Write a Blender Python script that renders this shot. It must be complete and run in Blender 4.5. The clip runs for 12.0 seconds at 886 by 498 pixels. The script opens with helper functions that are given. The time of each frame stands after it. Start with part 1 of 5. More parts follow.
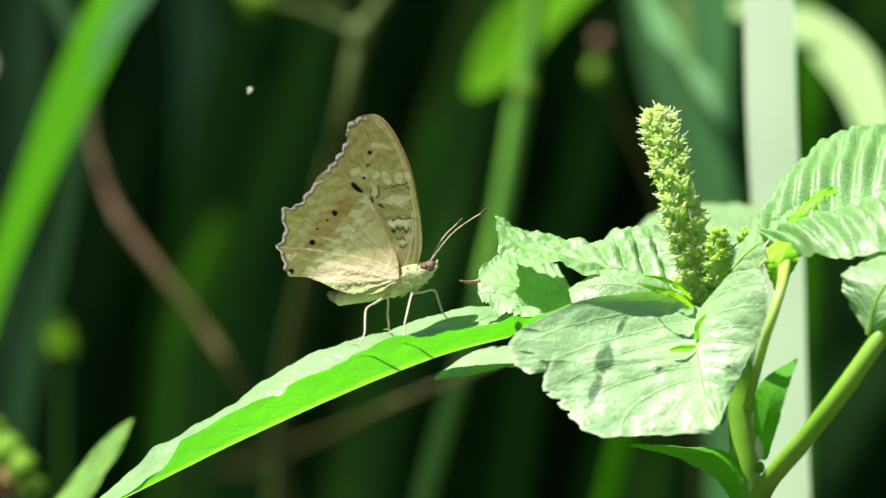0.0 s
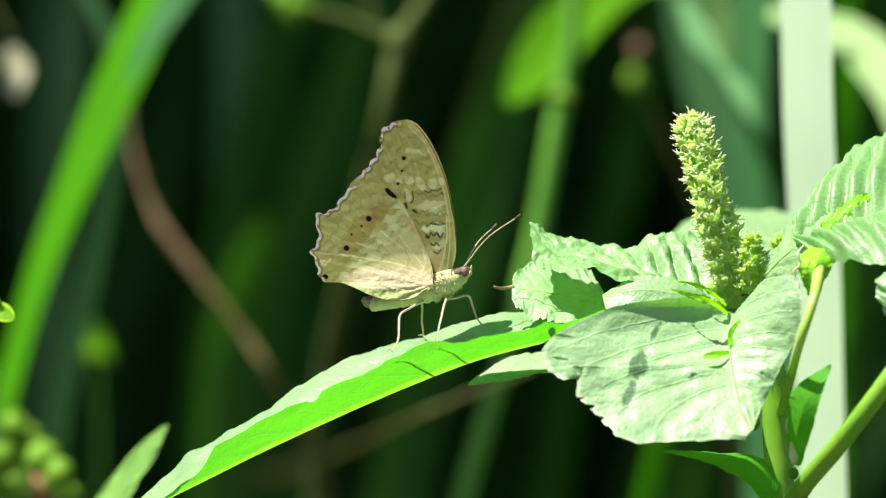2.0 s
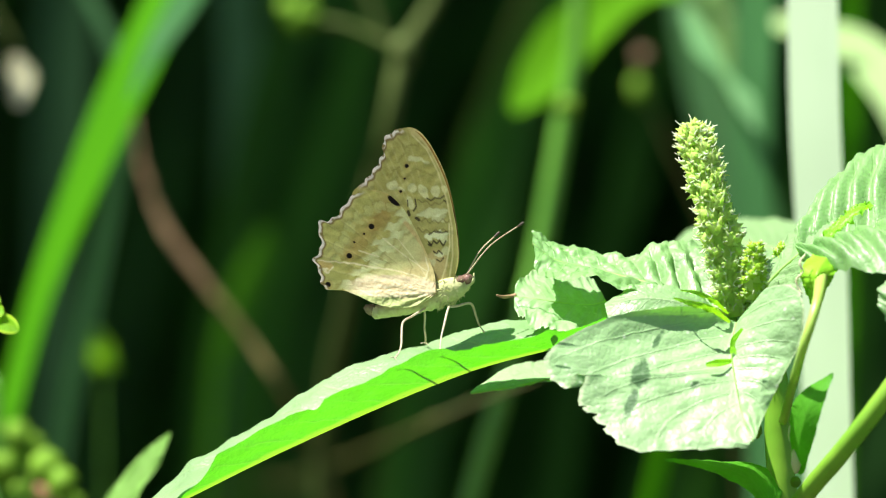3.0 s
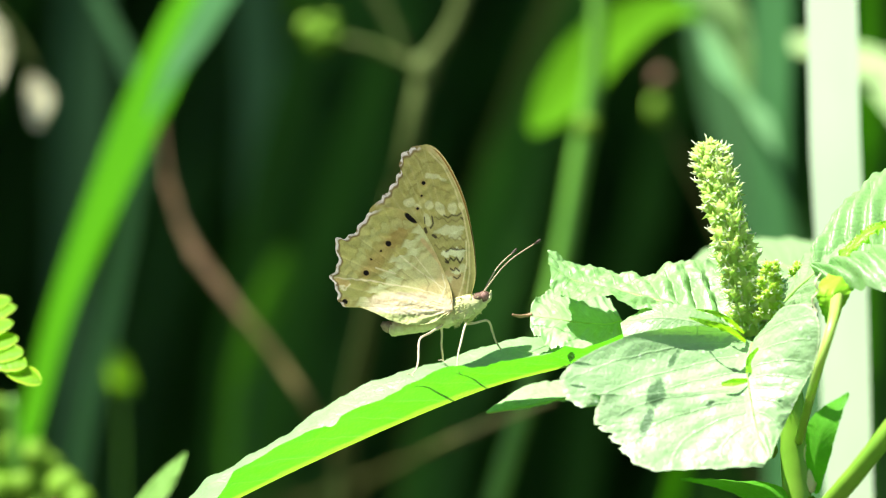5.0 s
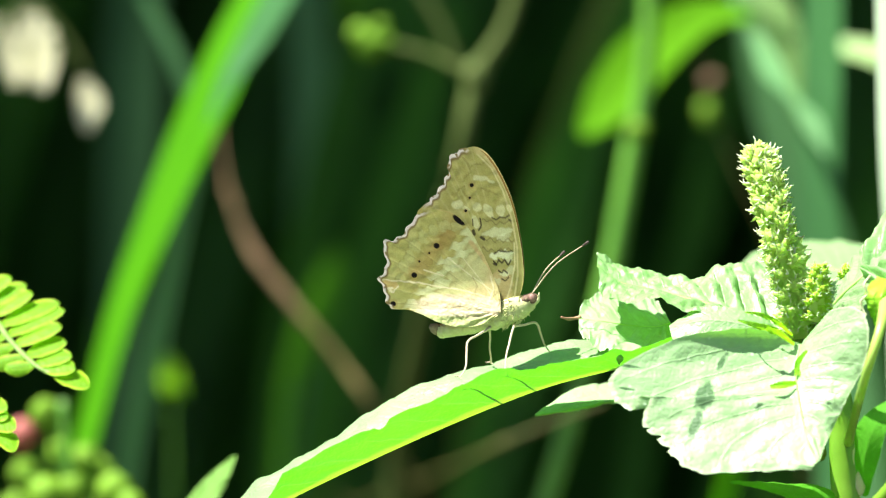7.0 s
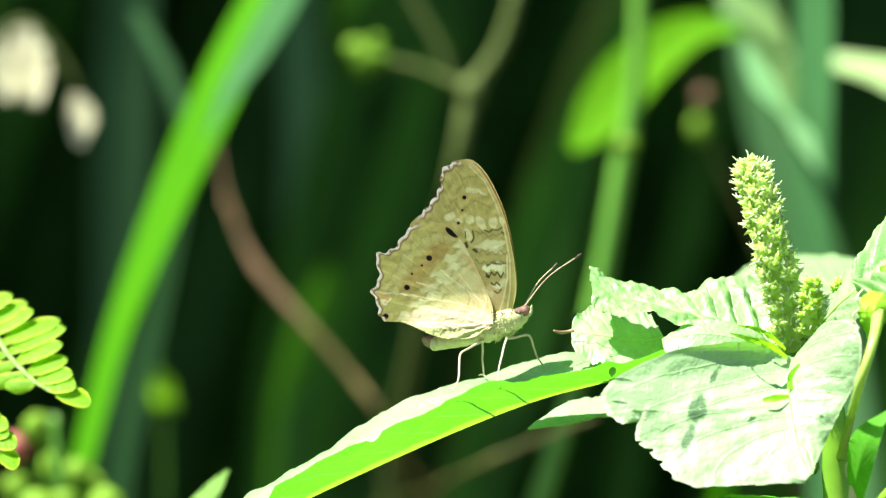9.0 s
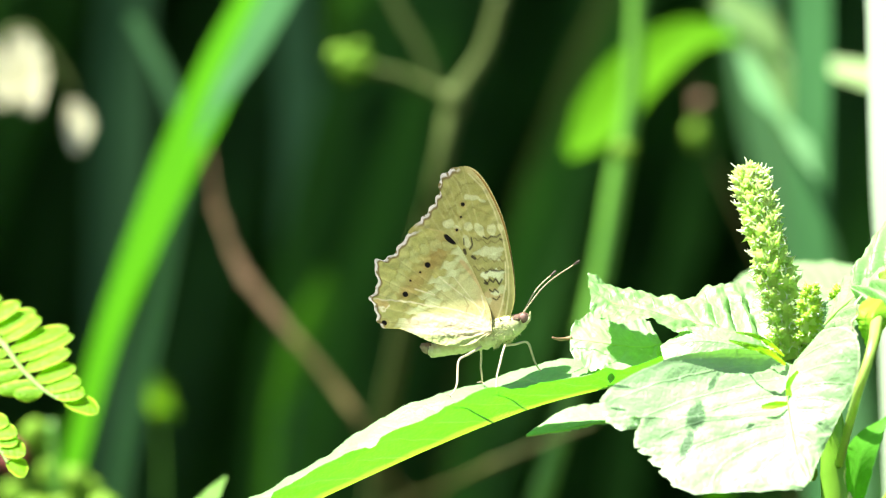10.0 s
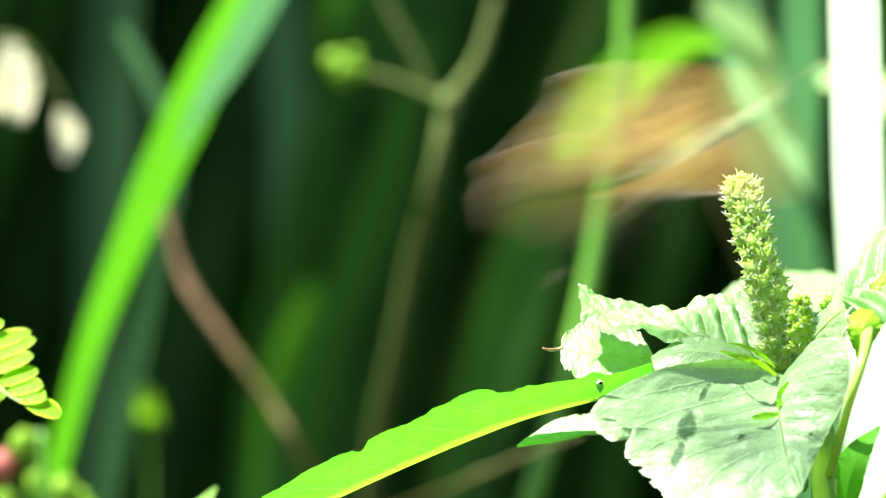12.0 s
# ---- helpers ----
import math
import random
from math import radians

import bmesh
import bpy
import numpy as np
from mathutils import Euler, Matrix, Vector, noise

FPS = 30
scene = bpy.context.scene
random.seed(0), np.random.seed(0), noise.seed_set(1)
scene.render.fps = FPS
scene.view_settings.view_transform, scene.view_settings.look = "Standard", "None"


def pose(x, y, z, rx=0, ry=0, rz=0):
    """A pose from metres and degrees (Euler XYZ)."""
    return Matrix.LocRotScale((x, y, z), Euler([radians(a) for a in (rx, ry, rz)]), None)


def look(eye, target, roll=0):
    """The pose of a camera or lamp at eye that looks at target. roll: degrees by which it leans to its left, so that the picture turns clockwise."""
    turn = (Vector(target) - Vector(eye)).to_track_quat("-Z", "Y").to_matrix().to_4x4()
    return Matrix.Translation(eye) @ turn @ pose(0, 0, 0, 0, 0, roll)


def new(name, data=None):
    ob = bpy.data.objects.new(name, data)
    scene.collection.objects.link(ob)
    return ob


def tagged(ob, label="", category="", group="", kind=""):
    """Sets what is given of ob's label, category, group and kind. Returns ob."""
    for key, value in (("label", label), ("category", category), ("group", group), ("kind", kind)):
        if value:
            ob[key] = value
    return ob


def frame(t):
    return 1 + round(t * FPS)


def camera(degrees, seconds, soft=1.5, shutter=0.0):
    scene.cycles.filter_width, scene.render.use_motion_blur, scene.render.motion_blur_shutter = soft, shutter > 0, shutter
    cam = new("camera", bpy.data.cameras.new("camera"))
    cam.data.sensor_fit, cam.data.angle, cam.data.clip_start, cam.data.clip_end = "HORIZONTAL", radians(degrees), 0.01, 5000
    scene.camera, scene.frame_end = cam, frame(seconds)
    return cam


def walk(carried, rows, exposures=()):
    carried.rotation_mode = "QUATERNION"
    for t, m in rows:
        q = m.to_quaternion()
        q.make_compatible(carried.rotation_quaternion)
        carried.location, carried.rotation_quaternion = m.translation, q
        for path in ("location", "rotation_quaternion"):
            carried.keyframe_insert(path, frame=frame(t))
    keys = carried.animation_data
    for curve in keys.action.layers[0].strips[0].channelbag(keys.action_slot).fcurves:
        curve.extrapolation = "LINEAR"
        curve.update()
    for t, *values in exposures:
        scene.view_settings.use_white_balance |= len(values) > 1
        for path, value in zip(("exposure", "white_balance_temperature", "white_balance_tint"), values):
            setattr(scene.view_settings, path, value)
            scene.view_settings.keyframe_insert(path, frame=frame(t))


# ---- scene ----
# A butterfly on a pigweed leaf before a shaded stand of tall grass, seen through a long lens one metre away.
SUBJECT = 1.0      # metres from the eye to the butterfly
EYE = 0.80         # height of the eye over the ground
U = 2 * math.tan(radians(4.0)) / 1568   # the plan's unit: 0.089 mm on the butterfly's plane
cam = camera(8.0, 12.0, soft=1.15, shutter=1.0)
cam.data.dof.use_dof = True
cam.data.dof.focus_distance = SUBJECT + 0.001
cam.data.dof.aperture_fstop = 15.0

# seconds, sideways and upward drift of the hand in metres, yaw and pitch in degrees
PATH = [
    (0.0, 0.0000, 0.0000, 0.000, 0.000),
    (0.5, 0.0005, -0.0002, 0.210, -0.031),
    (1.0, 0.0010, -0.0003, 0.328, 0.006),
    (1.5, 0.0015, -0.0005, 0.285, 0.103),
    (2.0, 0.0020, -0.0007, 0.421, 0.094),
    (2.5, 0.0025, -0.0008, 0.470, 0.145),
    (3.0, 0.0030, -0.0010, 0.499, 0.188),
    (5.0, 0.0043, -0.0016, 0.716, 0.398),
    (5.5, 0.0046, -0.0018, 0.765, 0.310),
    (6.0, 0.0049, -0.0019, 0.882, 0.487),
    (6.5, 0.0052, -0.0021, 1.161, 0.470),
    (7.0, 0.0055, -0.0022, 1.225, 0.456),
    (9.0, 0.0050, -0.0030, 1.130, 0.624),
    (9.5, 0.0047, -0.0028, 1.103, 0.694),
    (10.0, 0.0043, -0.0027, 1.076, 0.669),
    (10.5, 0.0040, -0.0025, 1.037, 0.657),
    (11.0, 0.0037, -0.0023, 0.994, 0.665),
    (11.5, 0.0033, -0.0022, 0.942, 0.727),
    (12.0, 0.0030, -0.0020, 0.918, 0.725),
]
EXPOSURES = [(0.0, 1.1), (3.0, 1.27), (6.0, 1.65), (7.0, 1.7), (9.0, 1.75), (10.0, 1.95), (11.9, 2.02), (12.0, 2.1)]
walk(cam, [(t, pose(x, -SUBJECT, EYE + z, 90 + pitch, 0, yaw)) for t, x, z, yaw, pitch in PATH], EXPOSURES)

# ---- light: a high sun and the sky ----
SUN_TO = Vector((-0.45, -0.19, 1.0)).normalized()
world = bpy.data.worlds.new("sky")
scene.world = world
world.use_nodes = True
sky = world.node_tree.nodes.new("ShaderNodeTexSky")
sky.sky_type, sky.sun_disc = "NISHITA", False
sky.sun_elevation = math.asin(SUN_TO.z)
sky.sun_rotation = math.atan2(SUN_TO.x, SUN_TO.y)
world.node_tree.links.new(sky.outputs[0], world.node_tree.nodes["Background"].inputs[0])
world.node_tree.nodes["Background"].inputs[1].default_value = 0.05
sun_data = bpy.data.lights.new("sun", "SUN")
sun_data.energy, sun_data.angle, sun_data.color = 5.0, radians(0.5), (1.0, 0.96, 0.88)
sun = new("sun", sun_data)
sun.matrix_world = look(SUN_TO * 20, (0, 0, 0))


# ---- materials ----
class Nodes:
    """A short way to write a node material."""

    def __init__(self, name):
        self.mat = bpy.data.materials.new(name)
        self.mat.use_nodes = True
        self.tree = self.mat.node_tree
        self.tree.nodes.clear()
        self.out = self.tree.nodes.new("ShaderNodeOutputMaterial")

    def add(self, kind, values=(), **settings):
        node = self.tree.nodes.new(kind)
        for key, value in settings.items():
            setattr(node, key, value)
        for key, value in dict(values).items():
            if hasattr(value, "is_output"):
                self.tree.links.new(value, node.inputs[key])
            else:
                node.inputs[key].default_value = value
        return node

    def math(self, op, a, b=0.0, clamp=False):
        return self.add("ShaderNodeMath", {0: a, 1: b}, operation=op, use_clamp=clamp).outputs[0]

    def noise(self, vector, scale, detail=3.0, rough=0.55):
        return self.add("ShaderNodeTexNoise", {"Vector": vector, "Scale": scale, "Detail": detail, "Roughness": rough}).outputs[0]

    def mix(self, fac, a, b, blend="MIX"):
        node = self.add("ShaderNodeMix", {0: fac, 6: a, 7: b}, data_type="RGBA", blend_type=blend)
        return node.outputs[2]

    def ramp(self, value, lo, hi, out_lo=0.0, out_hi=1.0):
        return self.add("ShaderNodeMapRange", {0: value, 1: lo, 2: hi, 3: out_lo, 4: out_hi}, clamp=True).outputs[0]

    def surface(self, shader):
        self.tree.links.new(shader, self.out.inputs[0])
        return self.mat


def rgb(r, g, b):
    return (r, g, b, 1.0)


def leaf_material(name, upper, through_colour, vein, margin=0.0, margin_from=0.72, relief=0.7, rough=0.45, through_part=0.4, ribs=11.0, slant=2.2, scale=1.0, spots=0.0, vein_part=0.5, gloss=0.5, rib_glow=0.0, scars=(), dust=0.0):
    """A living leaf: gloss and colour on the face, light coming through it, side veins along the sheet's own coordinates."""
    n = Nodes(name)
    place = n.add("ShaderNodeTexCoord").outputs["Object"]
    uv = n.add("ShaderNodeSeparateXYZ", {0: n.add("ShaderNodeUVMap").outputs[0]})
    across = n.math("ABSOLUTE", n.math("SUBTRACT", n.math("MULTIPLY", uv.outputs[1], 2.0), 1.0))
    broad, fine = n.noise(place, 90 * scale), n.noise(place, 900 * scale, 4.0)
    phase = n.math("FRACT", n.math("ADD", n.math("SUBTRACT", n.math("MULTIPLY", uv.outputs[0], ribs), n.math("MULTIPLY", across, slant)), n.math("MULTIPLY", broad, 0.25)))
    side = n.ramp(n.math("ABSOLUTE", n.math("SUBTRACT", phase, 0.5)), 0.44, 0.5)
    middle = n.ramp(across, 0.07, 0.0)
    veins = n.math("MAXIMUM", n.math("MULTIPLY", side, n.ramp(across, 1.0, 0.6, 0.2, 1.0)), middle)
    net = n.add("ShaderNodeTexVoronoi", {"Vector": place, "Scale": 1000 * scale}, feature="DISTANCE_TO_EDGE").outputs[0]
    colour = n.mix(n.ramp(broad, 0.3, 0.7), rgb(*[c * 0.82 for c in upper]), rgb(*[min(1, c * 1.15) for c in upper]))
    colour = n.mix(n.ramp(fine, 0.35, 0.7, 0.0, 0.35), colour, rgb(*[c * 0.6 for c in upper]))
    if spots:
        mark = n.ramp(n.noise(place, 190 * scale, 4.0, 0.7), 0.61, 0.70, 0.0, spots)
        colour = n.mix(mark, colour, rgb(0.10, 0.16, 0.06))
    colour = n.mix(n.math("MULTIPLY", veins, vein_part), colour, rgb(*vein))
    if margin:
        colour = n.mix(n.ramp(across, margin_from, 0.5 * margin_from + 0.5, 0.0, margin), colour, rgb(*vein))
    shine, worn = gloss, None
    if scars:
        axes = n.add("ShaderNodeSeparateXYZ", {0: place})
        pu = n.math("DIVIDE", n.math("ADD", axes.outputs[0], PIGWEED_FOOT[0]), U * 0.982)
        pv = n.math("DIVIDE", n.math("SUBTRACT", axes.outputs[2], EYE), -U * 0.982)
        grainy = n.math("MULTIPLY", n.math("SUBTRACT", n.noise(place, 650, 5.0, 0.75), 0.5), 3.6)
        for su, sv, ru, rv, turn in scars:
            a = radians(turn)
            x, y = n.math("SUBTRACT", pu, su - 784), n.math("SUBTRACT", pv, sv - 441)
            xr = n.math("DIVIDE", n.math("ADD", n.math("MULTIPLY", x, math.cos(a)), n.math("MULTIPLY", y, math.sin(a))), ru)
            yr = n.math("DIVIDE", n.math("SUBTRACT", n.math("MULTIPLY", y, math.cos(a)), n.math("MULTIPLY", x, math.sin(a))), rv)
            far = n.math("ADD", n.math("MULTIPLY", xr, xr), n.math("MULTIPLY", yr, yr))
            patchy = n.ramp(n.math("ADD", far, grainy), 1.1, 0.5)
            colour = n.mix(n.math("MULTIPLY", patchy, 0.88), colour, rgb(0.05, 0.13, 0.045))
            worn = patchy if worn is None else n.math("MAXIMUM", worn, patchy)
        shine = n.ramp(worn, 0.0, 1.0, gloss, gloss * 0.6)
    if dust:   # pale specks
        speck = n.add("ShaderNodeTexVoronoi", {"Vector": place, "Scale": 420.0, "Randomness": 1.0}).outputs[0]
        colour = n.mix(n.ramp(speck, 0.16, 0.07, 0.0, dust), colour, rgb(0.74, 0.82, 0.66))
    lit = n.mix(n.ramp(broad, 0.3, 0.7), rgb(*[c * 0.85 for c in through_colour]), rgb(*through_colour))
    lit = n.mix(n.ramp(net, 0.0, 0.12, 0.2, 0.0), lit, rgb(*[c * 0.65 for c in through_colour]))
    lit = n.mix(n.math("MULTIPLY", veins, vein_part * 0.7), lit, rgb(*vein))
    if rib_glow:   # the translucent midrib is yellower than the blade
        lit = n.mix(n.ramp(across, 0.17, 0.09, 0.0, rib_glow), lit, rgb(0.40, 0.79, 0.03))
        lit = n.mix(n.ramp(n.noise(place, 330, 3.0, 0.6), 0.60, 0.72, 0.0, 0.35), lit, rgb(0.10, 0.42, 0.003))
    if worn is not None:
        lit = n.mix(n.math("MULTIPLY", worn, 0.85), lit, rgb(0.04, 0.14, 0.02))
    height = n.math("ADD", n.math("MULTIPLY", fine, 0.5), n.math("ADD", n.math("MULTIPLY", n.ramp(net, 0.0, 0.3), 0.35), n.math("MULTIPLY", veins, -0.6)))
    bump = n.add("ShaderNodeBump", {"Strength": relief, "Distance": 0.0002 / scale, "Height": height}).outputs[0]
    face = n.add("ShaderNodeBsdfPrincipled", {"Base Color": colour, "Roughness": n.ramp(fine, 0.3, 0.7, rough - 0.08, rough + 0.1), "Specular IOR Level": shine, "Normal": bump})
    back = n.add("ShaderNodeBsdfTranslucent", {"Color": lit, "Normal": bump})
    return n.surface(n.add("ShaderNodeMixShader", {0: through_part, 1: face.outputs[0], 2: back.outputs[0]}).outputs[0])


def plain_material(name, colour, dark, scale=300.0, rough=0.6, through_part=0.0, bump_size=0.0002, gloss=0.5):
    n = Nodes(name)
    place = n.add("ShaderNodeTexCoord").outputs["Object"]
    broad, fine = n.noise(place, scale), n.noise(place, scale * 7, 4.0)
    c = n.mix(n.ramp(broad, 0.3, 0.7), rgb(*dark), rgb(*colour))
    c = n.mix(n.ramp(fine, 0.4, 0.75, 0.0, 0.4), c, rgb(*dark))
    bump = n.add("ShaderNodeBump", {"Strength": 0.4, "Distance": bump_size, "Height": fine}).outputs[0]
    face = n.add("ShaderNodeBsdfPrincipled", {"Base Color": c, "Roughness": rough, "Specular IOR Level": gloss, "Normal": bump}).outputs[0]
    if through_part:
        back = n.add("ShaderNodeBsdfTranslucent", {"Color": c}).outputs[0]
        face = n.add("ShaderNodeMixShader", {0: through_part, 1: face, 2: back}).outputs[0]
    return n.surface(face)


def grass_material(name, colour, dark, through_colour, through_part=0.35, rough=0.45, scale=1.0, gloss=0.3):
    """Long grass: fine lines along the blade, patches of age, per-blade variation."""
    n = Nodes(name)
    place = n.add("ShaderNodeTexCoord").outputs["Object"]
    uv = n.add("ShaderNodeUVMap").outputs[0]
    lines = n.noise(n.add("ShaderNodeVectorMath", {0: uv, 1: (1.5, 60.0, 1.0)}, operation="MULTIPLY").outputs[0], 1.0, 2.0)
    patch = n.noise(place, 25 * scale)
    island = n.add("ShaderNodeNewGeometry").outputs["Random Per Island"]
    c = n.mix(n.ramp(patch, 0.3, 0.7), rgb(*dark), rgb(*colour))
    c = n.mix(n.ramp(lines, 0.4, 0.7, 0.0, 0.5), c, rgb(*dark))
    # per-blade darkening; in the thicket it stands in for shade
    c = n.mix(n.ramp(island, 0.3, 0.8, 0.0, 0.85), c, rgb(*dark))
    face = n.add("ShaderNodeBsdfPrincipled", {"Base Color": c, "Roughness": rough, "Specular IOR Level": gloss}).outputs[0]
    lit = n.mix(n.math("MULTIPLY", island, 0.4), rgb(*through_colour), rgb(*dark))
    back = n.add("ShaderNodeBsdfTranslucent", {"Color": lit}).outputs[0]
    return n.surface(n.add("ShaderNodeMixShader", {0: through_part, 1: face, 2: back}).outputs[0])


def wing_material():
    """Scaled wing: the pigment is laid on the mesh; fine scales give grain; some light comes through."""
    n = Nodes("wing_scales")
    pigment = n.add("ShaderNodeVertexColor", layer_name="pigment").outputs[0]
    place = n.add("ShaderNodeTexCoord").outputs["Object"]
    grain = n.noise(place, 5200, 2.0)
    mottle = n.noise(place, 700, 3.0)
    c = n.mix(n.ramp(grain, 0.40, 0.75, 0.0, 0.35), pigment, rgb(0.55, 0.48, 0.36), "MULTIPLY")
    c = n.mix(n.ramp(mottle, 0.45, 0.75, 0.0, 0.30), c, rgb(0.80, 0.74, 0.60), "MULTIPLY")
    bump = n.add("ShaderNodeBump", {"Strength": 0.12, "Distance": 0.00005, "Height": grain}).outputs[0]
    face = n.add("ShaderNodeBsdfPrincipled", {"Base Color": c, "Roughness": 0.6, "Specular IOR Level": 0.15, "Normal": bump}).outputs[0]
    back = n.add("ShaderNodeBsdfTranslucent", {"Color": c}).outputs[0]
    return n.surface(n.add("ShaderNodeMixShader", {0: 0.35, 1: face, 2: back}).outputs[0])


PIGWEED_FOOT = ((1345 - 784) * U + 0.03, 0.0, 0.0)   # where the pigweed's stem leaves the soil
PIGWEED = leaf_material("pigweed_leaf", (0.13, 0.35, 0.065), (0.26, 0.84, 0.01), (0.36, 0.58, 0.18), rough=0.42, through_part=0.34, gloss=0.9)
RIDGED = leaf_material("pigweed_leaf_ridged", (0.24, 0.44, 0.16), (0.30, 0.84, 0.02), (0.36, 0.58, 0.18), rough=0.47, through_part=0.32, ribs=12, slant=1.1, vein_part=0.12, gloss=0.75, relief=0.5)
# The pale face colour stands in for glare on the long leaf's top.
LONG_LEAF = leaf_material("pigweed_leaf_long", (0.30, 0.49, 0.22), (0.135, 0.77, 0.003), (0.42, 0.70, 0.16), rough=0.42, through_part=0.38, ribs=13, slant=2, vein_part=0.26, gloss=0.8, rib_glow=0.9)
PIGWEED_PALE = leaf_material("pigweed_leaf_pale", (0.29, 0.48, 0.21), (0.30, 0.84, 0.02), (0.50, 0.68, 0.36), rough=0.44, through_part=0.34, gloss=0.75)
# Worn leaf whose base colour is also paled to carry glare.
PIGWEED_SPOTTED = leaf_material("pigweed_leaf_worn_glare", (0.32, 0.53, 0.24), (0.26, 0.74, 0.04), (0.58, 0.72, 0.42), rough=0.46, through_part=0.22, ribs=9.0, slant=2.0, vein_part=0.13, relief=0.5, spots=0.34, gloss=0.62, margin=0.7, margin_from=0.965, dust=0.55,
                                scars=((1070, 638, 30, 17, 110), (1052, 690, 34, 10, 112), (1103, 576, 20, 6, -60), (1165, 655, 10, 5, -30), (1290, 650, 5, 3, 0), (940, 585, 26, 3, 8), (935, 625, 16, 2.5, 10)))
RIB = plain_material("leaf_rib", (0.50, 0.74, 0.24), (0.40, 0.64, 0.16), 400, 0.45, 0.55)
STEM = plain_material("pigweed_stem", (0.32, 0.58, 0.06), (0.17, 0.42, 0.03), 60, 0.40, 0.3, 0.00003)
LEAF_STALK = plain_material("pale_leaf_stalk", (0.52, 0.72, 0.16), (0.36, 0.60, 0.08), 80, 0.35, 0.3, 0.00003)
YOUNG = plain_material("young_shoot", (0.32, 0.70, 0.03), (0.24, 0.58, 0.02), 300, 0.5, 0.35, 0.00006)
FLOWER = plain_material("green_flowers", (0.84, 0.97, 0.38), (0.64, 0.90, 0.19), 600, 0.55, 0.58)
YOUNG_FLOWER = plain_material("young_green_flowers", (0.64, 0.90, 0.08), (0.48, 0.78, 0.05), 600, 0.55, 0.5)
BRISTLE = plain_material("pale_bristles", (0.92, 0.94, 0.82), (0.82, 0.90, 0.62), 600, 0.5, 0.45)
WING = wing_material()
FUR = plain_material("pale_scales_on_body", (0.66, 0.68, 0.34), (0.50, 0.53, 0.22), 1500, 0.75, 0.1)
GREY_FUR = plain_material("grey_brown_scales", (0.34, 0.29, 0.15), (0.15, 0.12, 0.06), 1500, 0.75)
BROWN_FUR = plain_material("brown_scales", (0.22, 0.13, 0.085), (0.10, 0.055, 0.03), 1500, 0.75)
LEG = plain_material("pale_leg", (0.82, 0.74, 0.56), (0.62, 0.53, 0.36), 2500, 0.5, 0.3)
ANTENNA = plain_material("antenna_scales", (0.70, 0.60, 0.38), (0.46, 0.36, 0.20), 2500, 0.5)
CLUB = plain_material("antenna_club", (0.06, 0.035, 0.02), (0.03, 0.02, 0.01), 2500, 0.5)
EYE_BROWN = plain_material("compound_eye", (0.34, 0.20, 0.16), (0.20, 0.10, 0.08), 3000, 0.35)
# Bright copy of the grass; part of the sunlight is put into its colour.
BLADE_BRIGHT = grass_material("grass_sunlit_tone", (0.115, 0.43, 0.006), (0.075, 0.32, 0.006), (0.17, 0.68, 0.004), 0.42, gloss=0.08)
BLADE_PALE = grass_material("pale_grass", (0.62, 0.78, 0.55), (0.50, 0.67, 0.43), (0.44, 0.70, 0.30), 0.25, 0.35)
BLADE_BLUE = grass_material("bluish_grass", (0.13, 0.32, 0.13), (0.08, 0.22, 0.07), (0.14, 0.46, 0.10), 0.35, 0.5)
BLADE_TEAL = grass_material("teal_grass", (0.095, 0.29, 0.095), (0.05, 0.17, 0.05), (0.095, 0.36, 0.06), 0.35, 0.45)
# The nearly black second colour paints the deep shade between thicket blades.
BLADE_DEEP = grass_material("thicket_grass_shade_tone", (0.085, 0.28, 0.04), (0.012, 0.045, 0.010), (0.10, 0.36, 0.03), 0.35, 0.6, gloss=0.1)
# Two tones of the bent twig: sun in the reddish, shade in the olive.
TWIG = plain_material("reddish_twig", (0.40, 0.26, 0.15), (0.20, 0.13, 0.065), 60, 0.55, gloss=0.12)
BROWN_TWIG = plain_material("twig_shade_tone", (0.24, 0.19, 0.075), (0.15, 0.125, 0.045), 60, 0.6, gloss=0.12)
OLIVE_TWIG = plain_material("olive_twig", (0.105, 0.145, 0.04), (0.07, 0.10, 0.026), 120, 0.55, gloss=0.12)
DULL_STEM = plain_material("dull_weed_stem", (0.105, 0.115, 0.03), (0.065, 0.07, 0.02), 120, 0.6, gloss=0.12)
GREEN_STALK = plain_material("green_stalk", (0.15, 0.40, 0.04), (0.10, 0.30, 0.03), 100, 0.45, 0.15)
FERNLEAF = leaf_material("feathery_leaflet", (0.20, 0.50, 0.008), (0.34, 0.76, 0.006), (0.56, 0.80, 0.04), margin=0.75, rough=0.55, through_part=0.5, ribs=6, slant=1, vein_part=0.2, gloss=0.3)
PALE_LEAF = leaf_material("pale_narrow_leaf", (0.28, 0.56, 0.12), (0.32, 0.76, 0.05), (0.48, 0.70, 0.30), relief=0.3, rough=0.55, through_part=0.4, ribs=30, slant=1, vein_part=0.08, gloss=0.25)
YOUNG_LEAF = leaf_material("young_leaf", (0.26, 0.62, 0.03), (0.42, 0.92, 0.01), (0.50, 0.78, 0.10), rough=0.45, through_part=0.5, ribs=6, slant=1, vein_part=0.3)
# Brighter yellow-green copy for a leaf in the sun, light included.
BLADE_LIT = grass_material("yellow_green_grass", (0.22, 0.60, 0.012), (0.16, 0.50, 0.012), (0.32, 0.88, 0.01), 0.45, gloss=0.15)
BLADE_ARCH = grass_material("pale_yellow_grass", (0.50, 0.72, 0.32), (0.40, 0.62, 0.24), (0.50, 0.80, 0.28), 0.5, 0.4)
